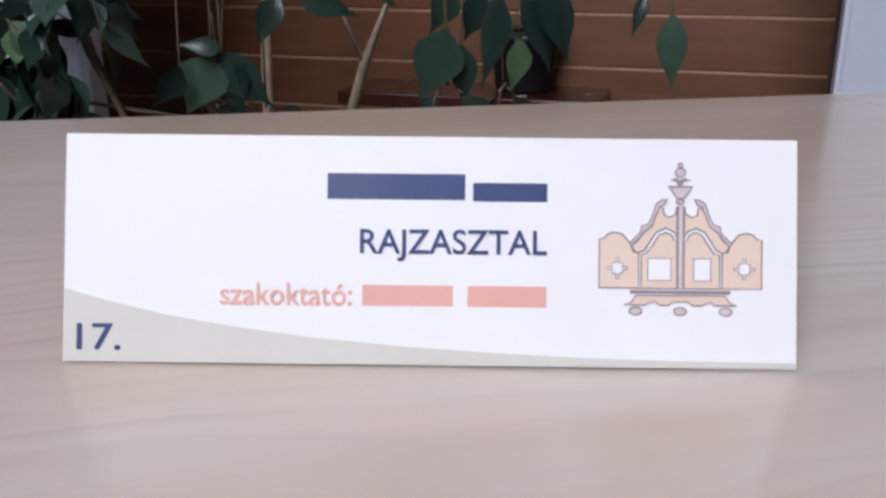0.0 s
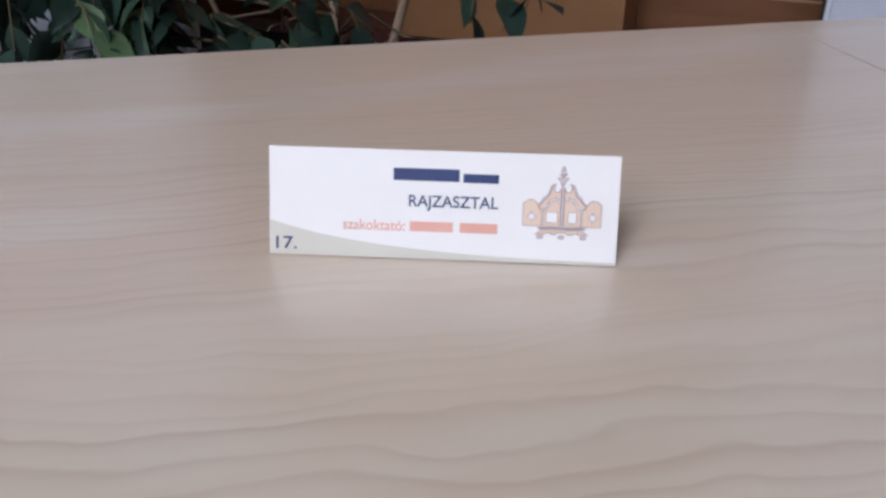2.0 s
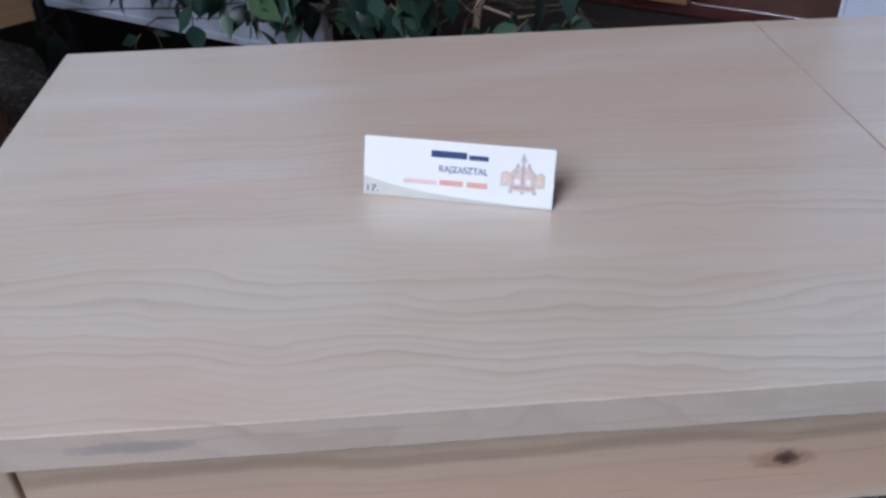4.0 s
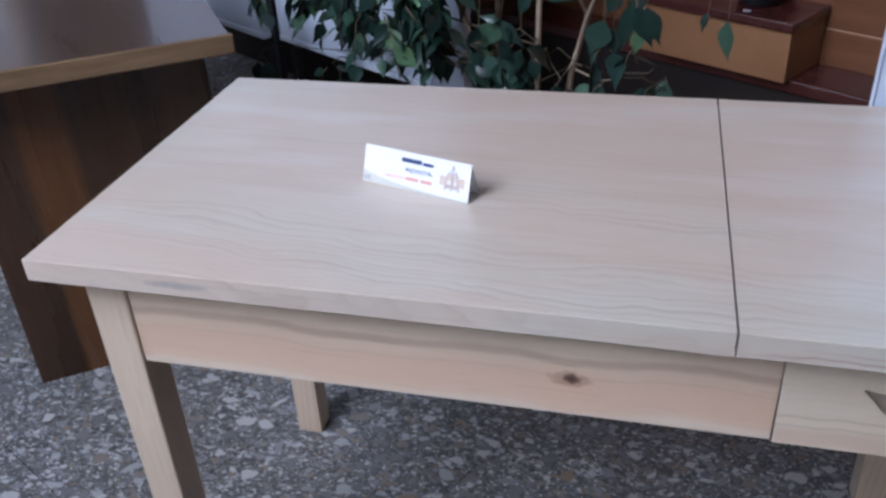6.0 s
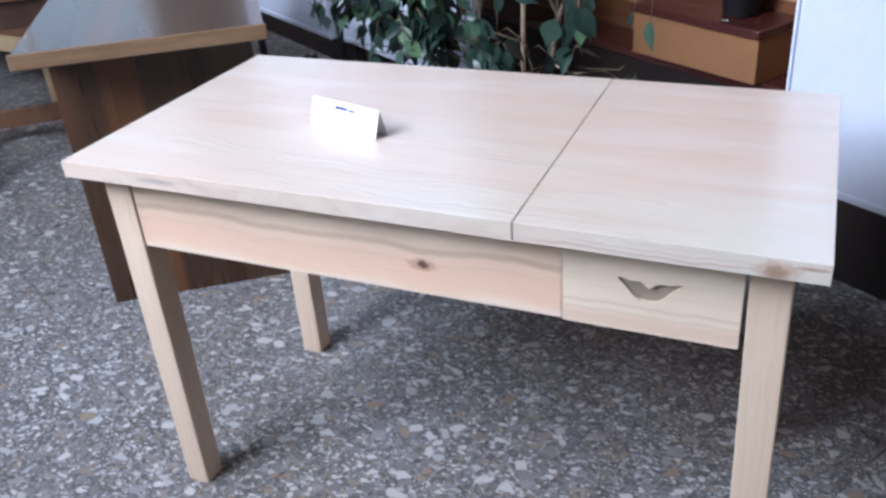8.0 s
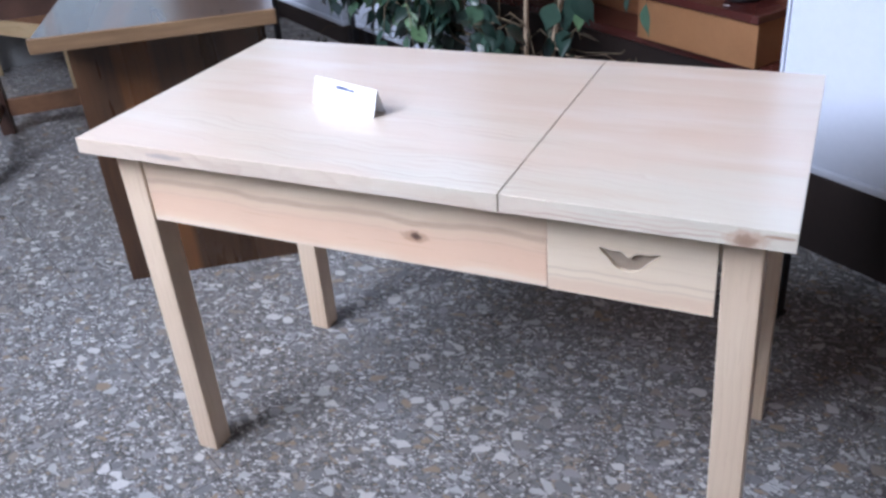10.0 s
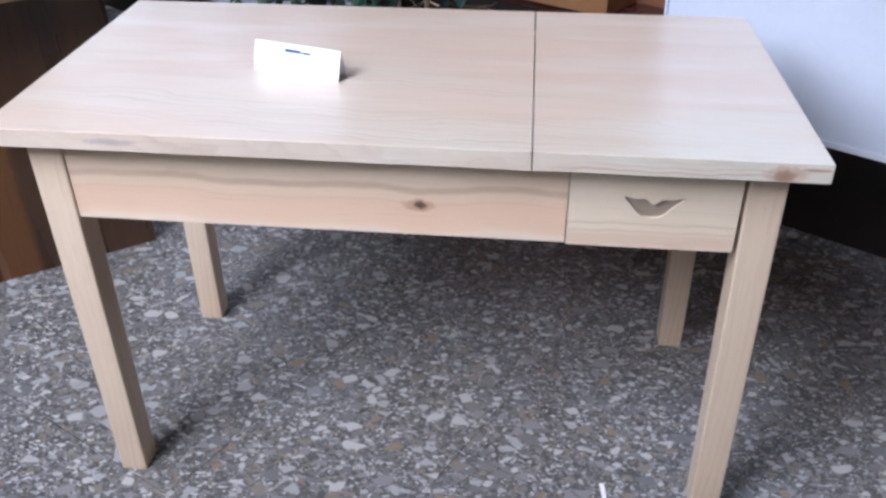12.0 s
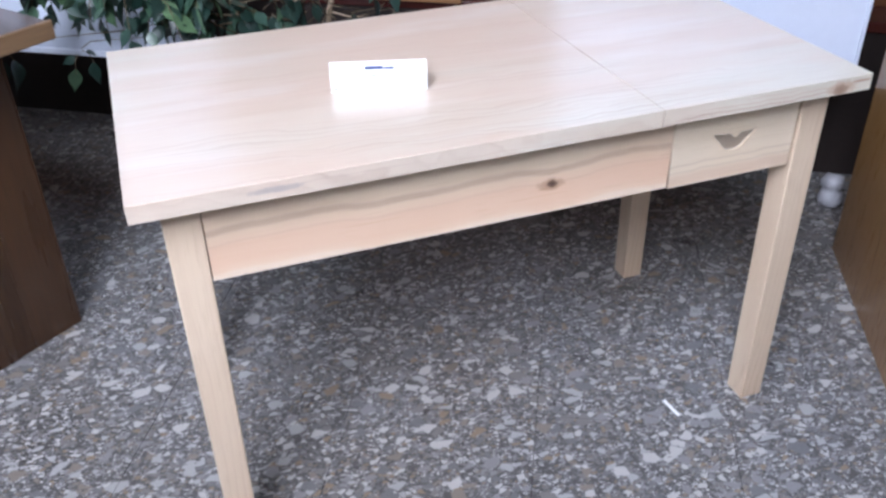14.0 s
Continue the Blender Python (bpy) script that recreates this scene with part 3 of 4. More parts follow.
part("drawer_bottom", bm_box(DX0 + 0.025, DX1 - 0.025, 0.067, 0.48, 0.604, 0.610), PINE_DRAWER, drawer)
part("drawer_back", bm_box(DX0 + 0.025, DX1 - 0.025, 0.468, 0.480, 0.611, 0.70), PINE_DRAWER, drawer)
part("drawer_backing", bm_box(DX0 + 0.001, DX1 - 0.001, 0.0522, 0.0655, DZ0 + 0.001, DZ1 - 0.001), PINE_RECESS_SHADE, drawer, "wood behind the cut-out, the recess shade put into its colour")

# ---- name card ----
CA, CB = Vector((0.3425, 0.2590)), Vector((0.4955, 0.2150))
CW, CH = (CB - CA).length, 0.0496
LEAN_BACK = 18.5
card = thing("name_card", pose(CA.x, CA.y, H + 0.0003, 0, 0, math.degrees(math.atan2(CB.y - CA.y, CB.x - CA.x))),
             "folded white paper name card standing on the pine table", "sign")
FACE = pose(0, 0, 0, -LEAN_BACK)
RIDGE = CH * math.sin(radians(LEAN_BACK))
part("front_panel", bm_box(0, CW, 0, 0.0005, 0, CH), CARD, card, at=FACE)
part("back_panel", bm_box(0, CW, -0.0005, 0, 0, CH), CARD, card, at=pose(0, 2 * RIDGE + 0.0006, 0, LEAN_BACK))
PX = CW / 1294.0


def pxy(x, y):
    """From the card's own drafting units to metres along its face."""
    return ((x - 119) * PX, (645 - y) * CH / 407.0)


def printed(name, loops, material, level, label=""):
    ob = new(name, outline_mesh(name, [[pxy(*p) for p in loop] for loop in loops], 0.00012, material))
    ob.parent = card
    ob.matrix_basis = FACE @ pose(0, -0.00013 * level, 0)
    if label:
        tagged(ob, label)
    return ob


def rim(loop, w, level):
    """A printed line of width w just inside a closed outline."""
    outer, inner = ring(loop, w)
    bm = bmesh.new()
    rows = []
    for y in (-0.00006, 0.00006):
        rows.append([[bm.verts.new((pxy(*p)[0], y, pxy(*p)[1])) for p in lp] for lp in (outer, inner)])
    k = len(loop)
    for i in range(k):
        j = (i + 1) % k
        for o, q in rows:
            bm.faces.new((o[i], o[j], q[j], q[i]))
        bm.faces.new((rows[0][0][i], rows[1][0][i], rows[1][0][j], rows[0][0][j]))
        bm.faces.new((rows[0][1][i], rows[0][1][j], rows[1][1][j], rows[1][1][i]))
    bmesh.ops.recalc_face_normals(bm, faces=bm.faces)
    ob = new("emblem_line", mesh_of(bm, "emblem_line", SHADE_INK))
    ob.parent = card
    ob.matrix_basis = FACE @ pose(0, -0.00013 * level, 0)
    return ob


def bar(x0, y0, x1, y1):
    return [(x0, y0), (x1, y0), (x1, y1), (x0, y1)]


def lettering(name, text, x0, y0, x1, y1, material, label):
    """Printed words, fitted to a box on the card's face."""
    cu = bpy.data.curves.new(name, "FONT")
    cu.body, cu.fill_mode, cu.extrude = text, "BOTH", 0.02
    cu.offset = 0.009
    tmp = bpy.data.objects.new(name, cu)
    me = bpy.data.meshes.new_from_object(tmp)
    bpy.data.objects.remove(tmp)
    xs, ys = [v.co.x for v in me.vertices], [v.co.y for v in me.vertices]
    (a0, b0), (a1, b1) = pxy(x0, y1), pxy(x1, y0)
    kx, ky = (a1 - a0) / (max(xs) - min(xs)), (b1 - b0) / max(ys)
    mnx, mny = min(xs), 0.0
    for v in me.vertices:
        v.co = (a0 + (v.co.x - mnx) * kx, -v.co.z * 0.002, b0 + (v.co.y - mny) * ky)
    me.materials.clear()
    me.materials.append(material)
    ob = new(name, me)
    ob.parent = card
    ob.matrix_basis = FACE @ pose(0, -0.00030, 0)
    return tagged(ob, label)


sweep = [(120, 515), (200, 537), (300, 560), (420, 580), (560, 598), (720, 612), (880, 622), (1050, 629), (1230, 633), (1412, 634)]
printed("beige_sweep", [sweep + [(1412, 644), (120, 644)]], BEIGE, 1, "beige curved band printed along the foot")
# names stand as plain bars of their size
printed("name_bar", [bar(584, 304, 828, 350)], NAVY, 1, "navy bar")
printed("name_bar", [bar(842, 319, 973, 352)], NAVY, 1, "small navy bar")
printed("name_bar", [bar(648, 503, 808, 540)], CORAL, 1, "coral bar")
printed("name_bar", [bar(834, 503, 973, 540)], CORAL, 1, "coral bar")
lettering("title_lettering", "RAJZASZTAL", 643, 403, 973, 446, NAVY, "navy lettering")
lettering("small_lettering", "szakoktat\u00f3:", 397, 501, 630, 540, CORAL, "coral lettering")
lettering("number_lettering", "17.", 144, 577, 222, 623, NAVY, "navy number")

# the emblem: a small cabinet with open wings, in peach with mauve outlines


def thick(points, w):
    """A closed outline round an open line."""
    left, right = [], []
    for i, p in enumerate(points):
        a, b = Vector(points[max(i - 1, 0)]), Vector(points[min(i + 1, len(points) - 1)])
        d = (b - a).normalized()
        o = Vector((-d.y, d.x)) * w / 2
        left.append(tuple(Vector(p) + o))
        right.append(tuple(Vector(p) - o))
    return left + right[::-1]


def ring(loop, w):
    """Outline of a shape as a line of width w."""
    k = len(loop)
    turn = sum(loop[i - 1][0] * loop[i][1] - loop[i][0] * loop[i - 1][1] for i in range(k))
    inner = []
    for i in range(k):
        a, p, b = Vector(loop[i - 1]), Vector(loop[i]), Vector(loop[(i + 1) % k])
        n = Vector((-(b - a).y, (b - a).x))
        n = n.normalized() if n.length > 0 else Vector((0, 0))
        if turn < 0:
            n = -n
        inner.append(tuple(p + n * w))
    return [loop, inner]


def mirror(loop, axis=1208):
    return [(2 * axis - x, y) for x, y in loop]


wing = [(1064, 504), (1064, 416), (1073, 414), (1080, 406), (1092, 403), (1106, 406), (1118, 420), (1128, 436), (1136, 442), (1136, 504)]
door = [(1138, 504), (1138, 443), (1148, 440), (1158, 426), (1168, 409), (1182, 402), (1194, 408), (1198, 417), (1203, 417), (1203, 504)]
gable = [(1124, 440), (1120, 428), (1132, 418), (1142, 402), (1156, 392), (1164, 370), (1172, 356), (1178, 360), (1180, 372), (1188, 376), (1198, 370), (1200, 358), (1203, 358),
         (1203, 414), (1196, 404), (1182, 397), (1166, 404), (1156, 420), (1146, 436), (1136, 441)]
scroll = [(1118, 422), (1136, 404), (1138, 392), (1150, 389), (1158, 372), (1164, 352), (1174, 345), (1185, 344), (1180, 356), (1172, 358), (1164, 378), (1158, 394), (1144, 404), (1128, 424)]
for shape, nm in ((wing, "emblem_wing"), (door, "emblem_door"), (gable, "emblem_gable")):
    for lp in (shape, mirror(shape)):
        ob = printed(nm, [lp], PEACH, 1)
        rim(lp, 2.6, 2)
for lp in (scroll, mirror(scroll)):
    printed("emblem_scroll", [lp], PALE_PRINT, 2)
    rim(lp, 2.2, 3)
printed("emblem_column", [bar(1203, 356, 1213, 504)], PALE_PRINT, 2)
printed("emblem_line", [bar(1202, 356, 1204.5, 504)], SHADE_INK, 3)
printed("emblem_line", [bar(1211.5, 356, 1214, 504)], SHADE_INK, 3)
printed("emblem_rail", [bar(1120, 507, 1296, 513)], SHADE_INK, 2)
base = [(1130, 515), (1286, 515), (1296, 527), (1308, 534), (1268, 534), (1262, 528), (1254, 531), (1245, 535), (1230, 535), (1222, 528), (1196, 528), (1186, 535), (1172, 534), (1164, 528), (1152, 530), (1146, 535), (1110, 534), (1122, 527)]
printed("emblem_foot_rail", [base], PEACH, 1)
rim(base, 2.2, 2)
for fx in (1130, 1208, 1288):
    foot = [(fx + 12 * math.cos(a * math.tau / 16), 544 + 8 * math.sin(a * math.tau / 16)) for a in range(16)]
    printed("emblem_foot", [foot], PALE_PRINT, 1)
    rim(foot, 2.2, 2)
for fx, fy, rx, ry in ((1207, 297, 10, 9), (1207, 349, 8, 5), (1207, 284, 5, 5)):
    knob = [(fx + rx * math.cos(a * math.tau / 16), fy + ry * math.sin(a * math.tau / 16)) for a in range(16)]
    printed("emblem_finial", [knob], PALE_PRINT, 1)
    rim(knob, 2.0, 2)
vase = [(1186, 321), (1229, 321), (1226, 328), (1214, 344), (1201, 344), (1190, 328)]
printed("emblem_vase", [vase], PALE_PRINT, 1)
rim(vase, 2.2, 2)
printed("emblem_leaf", [[(1190, 311), (1199, 306), (1207, 311), (1215, 306), (1226, 311), (1214, 313), (1211, 320), (1203, 320), (1200, 313)]], SHADE_INK, 1)
for cx in (1097, 1320):
    cross = [(cx - 19, 465), (cx - 10, 465), (cx - 10, 458), (cx - 3, 458), (cx - 3, 448), (cx + 3, 448), (cx + 3, 458), (cx + 10, 458), (cx + 10, 465), (cx + 19, 465), (cx + 19, 471),
             (cx + 10, 471), (cx + 10, 478), (cx + 3, 478), (cx + 3, 487), (cx - 3, 487), (cx - 3, 478), (cx - 10, 478), (cx - 10, 471), (cx - 19, 471)]
    printed("emblem_star", [cross], CARD, 2)
    rim(cross, 2.0, 3)
for x0, x1 in ((1150, 1192), (1230, 1262)):
    printed("emblem_plate", [bar(x0, 449, x1, 490)], CARD, 2)
    rim(bar(x0, 449, x1, 490), 2.0, 3)

# ---- dark walnut desk beside the table ----
desk = thing("walnut_desk", pose(-0.578, 0.427, 0, 0, 0, 36.4), "dark walnut desk with a panel side and pale lipped top", "desk")
DW, DL, DH = 0.602, 1.02, 0.777
part("desk_top", bm_box(0.006, DW - 0.006, 0.006, DL, DH - 0.036, DH, 0.002), WALNUT_TOP, desk, "glossy dark walnut top")
part("lipping", bm_box(0, DW, -0.004, 0.0055, DH - 0.038, DH + 0.001, 0.003), LIPPING, desk, "pale brown wooden lipping")
part("side_panel", bm_box(0.053, 0.556, 0.136, 0.158, 0, DH - 0.037, 0.0015), WALNUT_SIDE, desk, "dark panel with one orange sapwood stripe")
part("side_panel", bm_box(0.053, 0.556, DL - 0.08, DL - 0.058, 0, DH - 0.037, 0.0015), WALNUT_SIDE, desk)
part("modesty_panel", bm_box(DW - 0.12, DW - 0.102, 0.159, DL - 0.081, 0.25, DH - 0.037, 0.0015), WALNUT_SIDE, desk)

# ---- honey-coloured chest beyond the table's other end ----
chest = thing("pine_chest", pose(1.445, -0.057, 0, 0, 0, -28.9), "honey-coloured varnished pine chest of drawers", "chest")
part("side_panel", bm_box(0, 0.022, 0, 0.594, 0, 0.80, 0.002), PINE_HONEY, chest)
part("side_panel", bm_box(0.46, 0.482, 0, 0.594, 0, 0.80, 0.002), PINE_HONEY, chest)
part("chest_top", bm_box(-0.012, 0.494, -0.015, 0.594, 0.801, 0.825, 0.003), PINE_HONEY, chest)
part("back_panel", bm_box(0.023, 0.459, 0.574, 0.589, 0.03, 0.80), PINE_HONEY, chest)
for k in range(3):
    dr = part("drawer", bm_box(0.025, 0.457, -0.002, 0.018, 0.05 + k * 0.25, 0.295 + k * 0.25, 0.002), PINE_HONEY, chest)
    part("knob", bm_lathe([(0.006, 0), (0.007, 0.008), (0.014, 0.014), (0.014, 0.022), (0.006, 0.026)], 16), PINE_HONEY, dr, smooth=True, at=pose(0.24, -0.003, 0.17 + k * 0.25, 90))

# ---- display boards ----


def display_board(s0, s1, n, z0, z1, label, stands=(0.014, 0.75), metal=None):
    ob = thing("display_board", HALL @ pose(s0, n, 0), label, "board", "display boards")
    w = s1 - s0
    part("panel", bm_box(0.012, w - 0.012, 0.006, 0.024, z0 + 0.018, z1 - 0.012), BOARD, ob)
    part("bottom_rail", bm_box(0, w, 0, 0.03, z0, z0 + 0.017, 0.003), BOARD_EDGE, ob)
    part("top_rail", bm_box(0, w, 0, 0.03, z1 - 0.011, z1, 0.003), BOARD_EDGE, ob)
    for x0, x1 in ((0.004, 0.0115), (w - 0.0115, w - 0.004)):
        part("side_rail", bm_box(x0, x1, 0, 0.03, z0 + 0.0175, z1 - 0.0115, 0.002), BOARD_EDGE, ob)
    for x in stands:
        part("support", bm_box(x - 0.012, x + 0.012, 0.031, 0.055, 0.012, z1 - 0.1, 0.002), metal or BLACK, ob, "metal upright")
        part("foot", bm_box(x - 0.013, x + 0.013, 0.022, 0.064, 0, 0.0115, 0.002), metal or BLACK, ob, "metal foot")
    return ob


display_board(-2.08, -1.312, 1.19, 0.448, 1.85, "white display board on black uprights behind the desk")
display_board(-1.272, -0.47, 1.22, 0.448, 1.85, "white display board behind the fig tree")
display_board(0.422, 1.195, 1.395, 0.432, 1.85, "bluish-white display board beside the chest", (0.014, 0.05))
post = thing("board_post", HALL @ pose(-1.292, 1.225, 0), "black post between two white display boards", "post")
part("pole", bm_box(-0.011, 0.011, -0.011, 0.011, 0.012, 1.9, 0.002), BLACK, post)
part("base_plate", bm_box(-0.03, 0.03, -0.12, 0.12, 0, 0.0115, 0.002), BLACK, post)

# ---- ledge, box and pots by the back wall ----
ledge = thing("wall_ledge", HALL @ pose(S0, 1.745, 0), "low ledge with a maroon top along the wall, its front coloured as dark as its shade", "ledge", kind="structure")
part("ledge_front", bm_box(0.002, S1 - S0 - 0.002, 0.015, 0.150, 0, 0.458), LEDGE_DARK, ledge)
part("ledge_top", bm_box(0.002, S1 - S0 - 0.002, 0, 0.152, 0.4585, 0.490, 0.004), MAROON, ledge, "varnished maroon top")
crate = thing("brown_box", HALL @ pose(-0.337, 1.708, 0.4905), "brown painted wooden box with a maroon lid on the ledge", "box")
part("body", bm_box(0, 0.447, 0.008, 0.188, 0, 0.125, 0.002), BROWN, crate)
part("lid", bm_box(-0.006, 0.453, -0.004, 0.190, 0.1255, 0.149, 0.004), MAROON, crate, "glossy maroon lid")
black_pot = thing("flower_pot", HALL @ pose(-0.030, 1.815, 0.640), "black plastic flower pot with low leaves on the box", "pot")
part("pot", bm_lathe([(0.045, 0), (0.050, 0.004), (0.062, 0.085), (0.068, 0.087), (0.068, 0.100), (0.060, 0.100), (0.056, 0.085), (0.0, 0.084)], 28), BLACK, black_pot, smooth=True)
part("soil", bm_lathe([(0.0555, 0.0845), (0.03, 0.090), (0.0, 0.091)], 20), SOIL, black_pot, smooth=True)
scrap = thing("paper_scrap", HALL @ pose(-0.025, 1.728, 0.6402, 0, 0, 20), "tiny white paper scrap on the maroon lid", "paper")
part("sheet", bm_box(0, 0.018, 0, 0.006, 0, 0.0006), CARD, scrap)
slip = thing("paper_sheet", HALL @ pose(-0.19, 1.735, 0, -4), "pale blue sheet leaning on the ledge", "paper")
part("sheet", bm_box(0, 0.16, 0, 0.002, 0.0, 0.425), PAPER, slip)

# ---- dark table and cabinet far behind the desk ----
side_table = thing("side_table", pose(-2.03, 1.375, 0, 0, 0, -49), "dark brown wooden table with low brown stretchers", "table")
TX, TY = 0.58, 0.78
for x in (0.0, TX):
    for y in (0.0, TY):
        part("leg", bm_box(x - 0.026, x + 0.026, y - 0.026, y + 0.026, 0, 0.71, 0.003), DARK_WOOD, side_table, "dark brown leg")
part("tabletop", bm_box(-0.05, TX + 0.05, -0.05, TY + 0.05, 0.7105, 0.735, 0.004), DARK_WOOD, side_table)
for y in (0.0, TY):
    part("side_stretcher", bm_box(0.0265, TX - 0.0265, y - 0.010, y + 0.010, 0.10, 0.145, 0.003), DARK_WOOD, side_table)
part("stretcher", bm_box(-0.012, 0.012, 0.0265, TY - 0.0265, 0.075, 0.150, 0.003), BROWN_WOOD, side_table, "lighter brown stretcher")
part("stretcher", bm_box(TX - 0.012, TX + 0.012, 0.0265, TY - 0.0265, 0.60, 0.69, 0.003), DARK_WOOD, side_table)
cab = thing("framed_cabinet", pose(-2.14, 1.90, 0, 0, 0, -6), "pale framed cabinet with dark brown panels", "cabinet")
for x in (-0.64, 0.0):
    part("post", bm_box(x - 0.02, x + 0.02, -0.02, 0.02, 0, 0.98, 0.003), PINE_BENCH, cab, "pale post")
    part("back_post", bm_box(x - 0.02, x + 0.02, 0.30, 0.34, 0, 0.98, 0.003), PINE_BENCH, cab, "pale post")
part("rail", bm_box(-0.619, -0.021, -0.018, 0.012, 0.235, 0.31, 0.003), PINE_BENCH, cab, "pale lower rail")
part("rail", bm_box(-0.619, -0.021, -0.018, 0.012, 0.90, 0.97, 0.003), PINE_BENCH, cab, "pale upper rail")
part("front_panel", bm_box(-0.619, -0.021, -0.006, 0.006, 0.311, 0.899), BROWN_WOOD, cab, "dark brown panel")
part("side_panel", bm_box(-0.006, 0.006, 0.021, 0.299, 0.25, 0.96), BROWN_WOOD, cab, "dark brown panel")
part("shelf", bm_box(-0.619, -0.021, 0.013, 0.299, 0.24, 0.262), BROWN_WOOD, cab)
part("cabinet_top", bm_box(-0.67, 0.03, -0.03, 0.35, 0.981, 1.005, 0.003), PINE_BENCH, cab)

# ---- white crumpled bag on the floor behind the chest ----
bag = thing("plastic_bag", pose(1.877, 0.655, 0, 0, 0, 20), "small crumpled white plastic bag on the floor", "bag")
bm = bm_lathe([(0.012, 0), (0.034, 0.006), (0.042, 0.03), (0.036, 0.055), (0.022, 0.066), (0.032, 0.078), (0.036, 0.096), (0.026, 0.112), (0.006, 0.118)], 24)
for v in bm.verts:
    v.co += Vector((noise.noise(v.co * 45), noise.noise(v.co * 45 + Vector((5, 0, 0))), 0)) * 0.011
    v.co *= 0.86
part("crumpled_body", bm, PLASTIC, bag, smooth=True)

# ---- white strip on the floor ----
strip = thing("paper_strip", pose(0.985, 0.079, 0.0, 0, 0, 6), "narrow white paper strip lying on the terrazzo floor", "paper")
part("sheet", bm_box(-0.0045, 0.0045, -0.027, 0.027, 0.0, 0.0006), CARD, strip)

# ---- weeping fig ----
random.seed(11)
fig = thing("fig_tree", pose(0.46, 1.14, 0), "weeping fig with pale stems and hanging dark green leaves", "tree")
part("pot", bm_lathe([(0.10, 0), (0.12, 0.005), (0.155, 0.25), (0.165, 0.252), (0.165, 0.285), (0.148, 0.285), (0.142, 0.25), (0.0, 0.249)], 36), POT, fig, "brown plant pot", smooth=True)
part("soil", bm_lathe([(0.139, 0.2495), (0.12, 0.256), (0.05, 0.262), (0.0, 0.263)], 24), SOIL, fig, smooth=True)


def leaf_mesh(length, width, droop, fold):
    """One pointed leaf along +x, its two halves folded up, tip bent down."""
    bm = bmesh.new()
    rows = []
    shape = (0.10, 0.62, 0.98, 1.0, 0.78, 0.42, 0.13)
    for i, k in enumerate(shape):
        t = i / (len(shape) - 1)
        z = -droop * t * t * length
        h = width / 2 * k
        rows.append([bm.verts.new((t * length, y * h, z + abs(y) * h * fold)) for y in (-1, 0, 1)])
    tip = bm.verts.new((length * 1.16, 0, -droop * 1.3 * length))
    for a, b in zip(rows, rows[1:]):
        for j in (0, 1):
            bm.faces.new((a[j], b[j], b[j + 1], a[j + 1]))
    for j in (0, 1):
        bm.faces.new((rows[-1][j], tip, rows[-1][j + 1]))
    me = bpy.data.meshes.new("leaf")
    bm.to_mesh(me)
    bm.free()
    me.materials.append(LEAF)
    me.shade_smooth()
    return me


LEAVES = [leaf_mesh(l, w, d, f) for l, w, d, f in ((0.062, 0.038, 0.25, 0.25), (0.056, 0.034, 0.12, 0.15), (0.068, 0.042, 0.38, 0.3), (0.048, 0.031, 0.2, 0.2), (0.060, 0.039, -0.1, 0.2))]
FIG = Vector((0.46, 1.14, 0))
# low leaves of the potted plant on the box
for k in range(11):
    ob = new("leaf", LEAVES[k % 5])
    ob.parent = black_pot
    ob.matrix_basis = pose(0.012 * math.cos(k * 2.1), 0.012 * math.sin(k * 2.1), 0.089 + 0.004 * (k % 3), 0, -35 + 9 * (k % 6), k * 137.5)
# stems
part("trunk", bm_tube([(-0.008, -0.03, 0.24), (-0.007, -0.03, 0.5), (-0.008, -0.028, 0.62), (-0.005, -0.027, 0.78), (-0.004, -0.027, 1.1), (0.0, -0.026, 1.5)], [0.007, 0.0062, 0.0068, 0.006, 0.0056, 0.005], 10), BARK, fig, "straight pale cane", smooth=True)
part("trunk", bm_tube([(0.03, -0.02, 0.24), (0.05, -0.03, 0.45), (0.07, -0.045, 0.62), (0.10, -0.07, 0.74), (0.15, -0.10, 0.88), (0.20, -0.10, 1.2)], [0.010, 0.009, 0.0068, 0.006, 0.005, 0.003], 10), BARK, fig, smooth=True)
part("trunk", bm_tube([(-0.05, 0.0, 0.24), (-0.10, 0.01, 0.5), (-0.20, 0.03, 0.75), (-0.30, 0.06, 1.1)], [0.010, 0.008, 0.006, 0.004], 10), TWIG, fig, smooth=True)
# bare dry side twigs
for pts in ([(0.07, -0.045, 0.62), (0.13, -0.06, 0.60), (0.22, -0.08, 0.62), (0.27, -0.08, 0.59)], [(0.075, -0.05, 0.64), (0.045, -0.07, 0.60), (0.03, -0.08, 0.55)],
            [(0.14, -0.09, 0.86), (0.17, -0.20, 0.90), (0.20, -0.26, 0.86), (0.205, -0.27, 0.82)], [(0.10, -0.07, 0.74), (0.06, -0.08, 0.83), (0.07, -0.09, 0.95)],
            [(-0.12, 0.01, 0.55), (-0.22, -0.02, 0.62), (-0.30, -0.03, 0.74)], [(-0.25, 0.05, 0.9), (-0.45, 0.15, 0.86), (-0.75, 0.28, 0.70), (-0.86, 0.32, 0.60)]):
    part("dry_twig", bm_tube(pts, [0.0034, 0.0028, 0.0022, 0.0014][:len(pts)], 6), BARK if pts[0][0] > 0 else TWIG, fig, smooth=True)
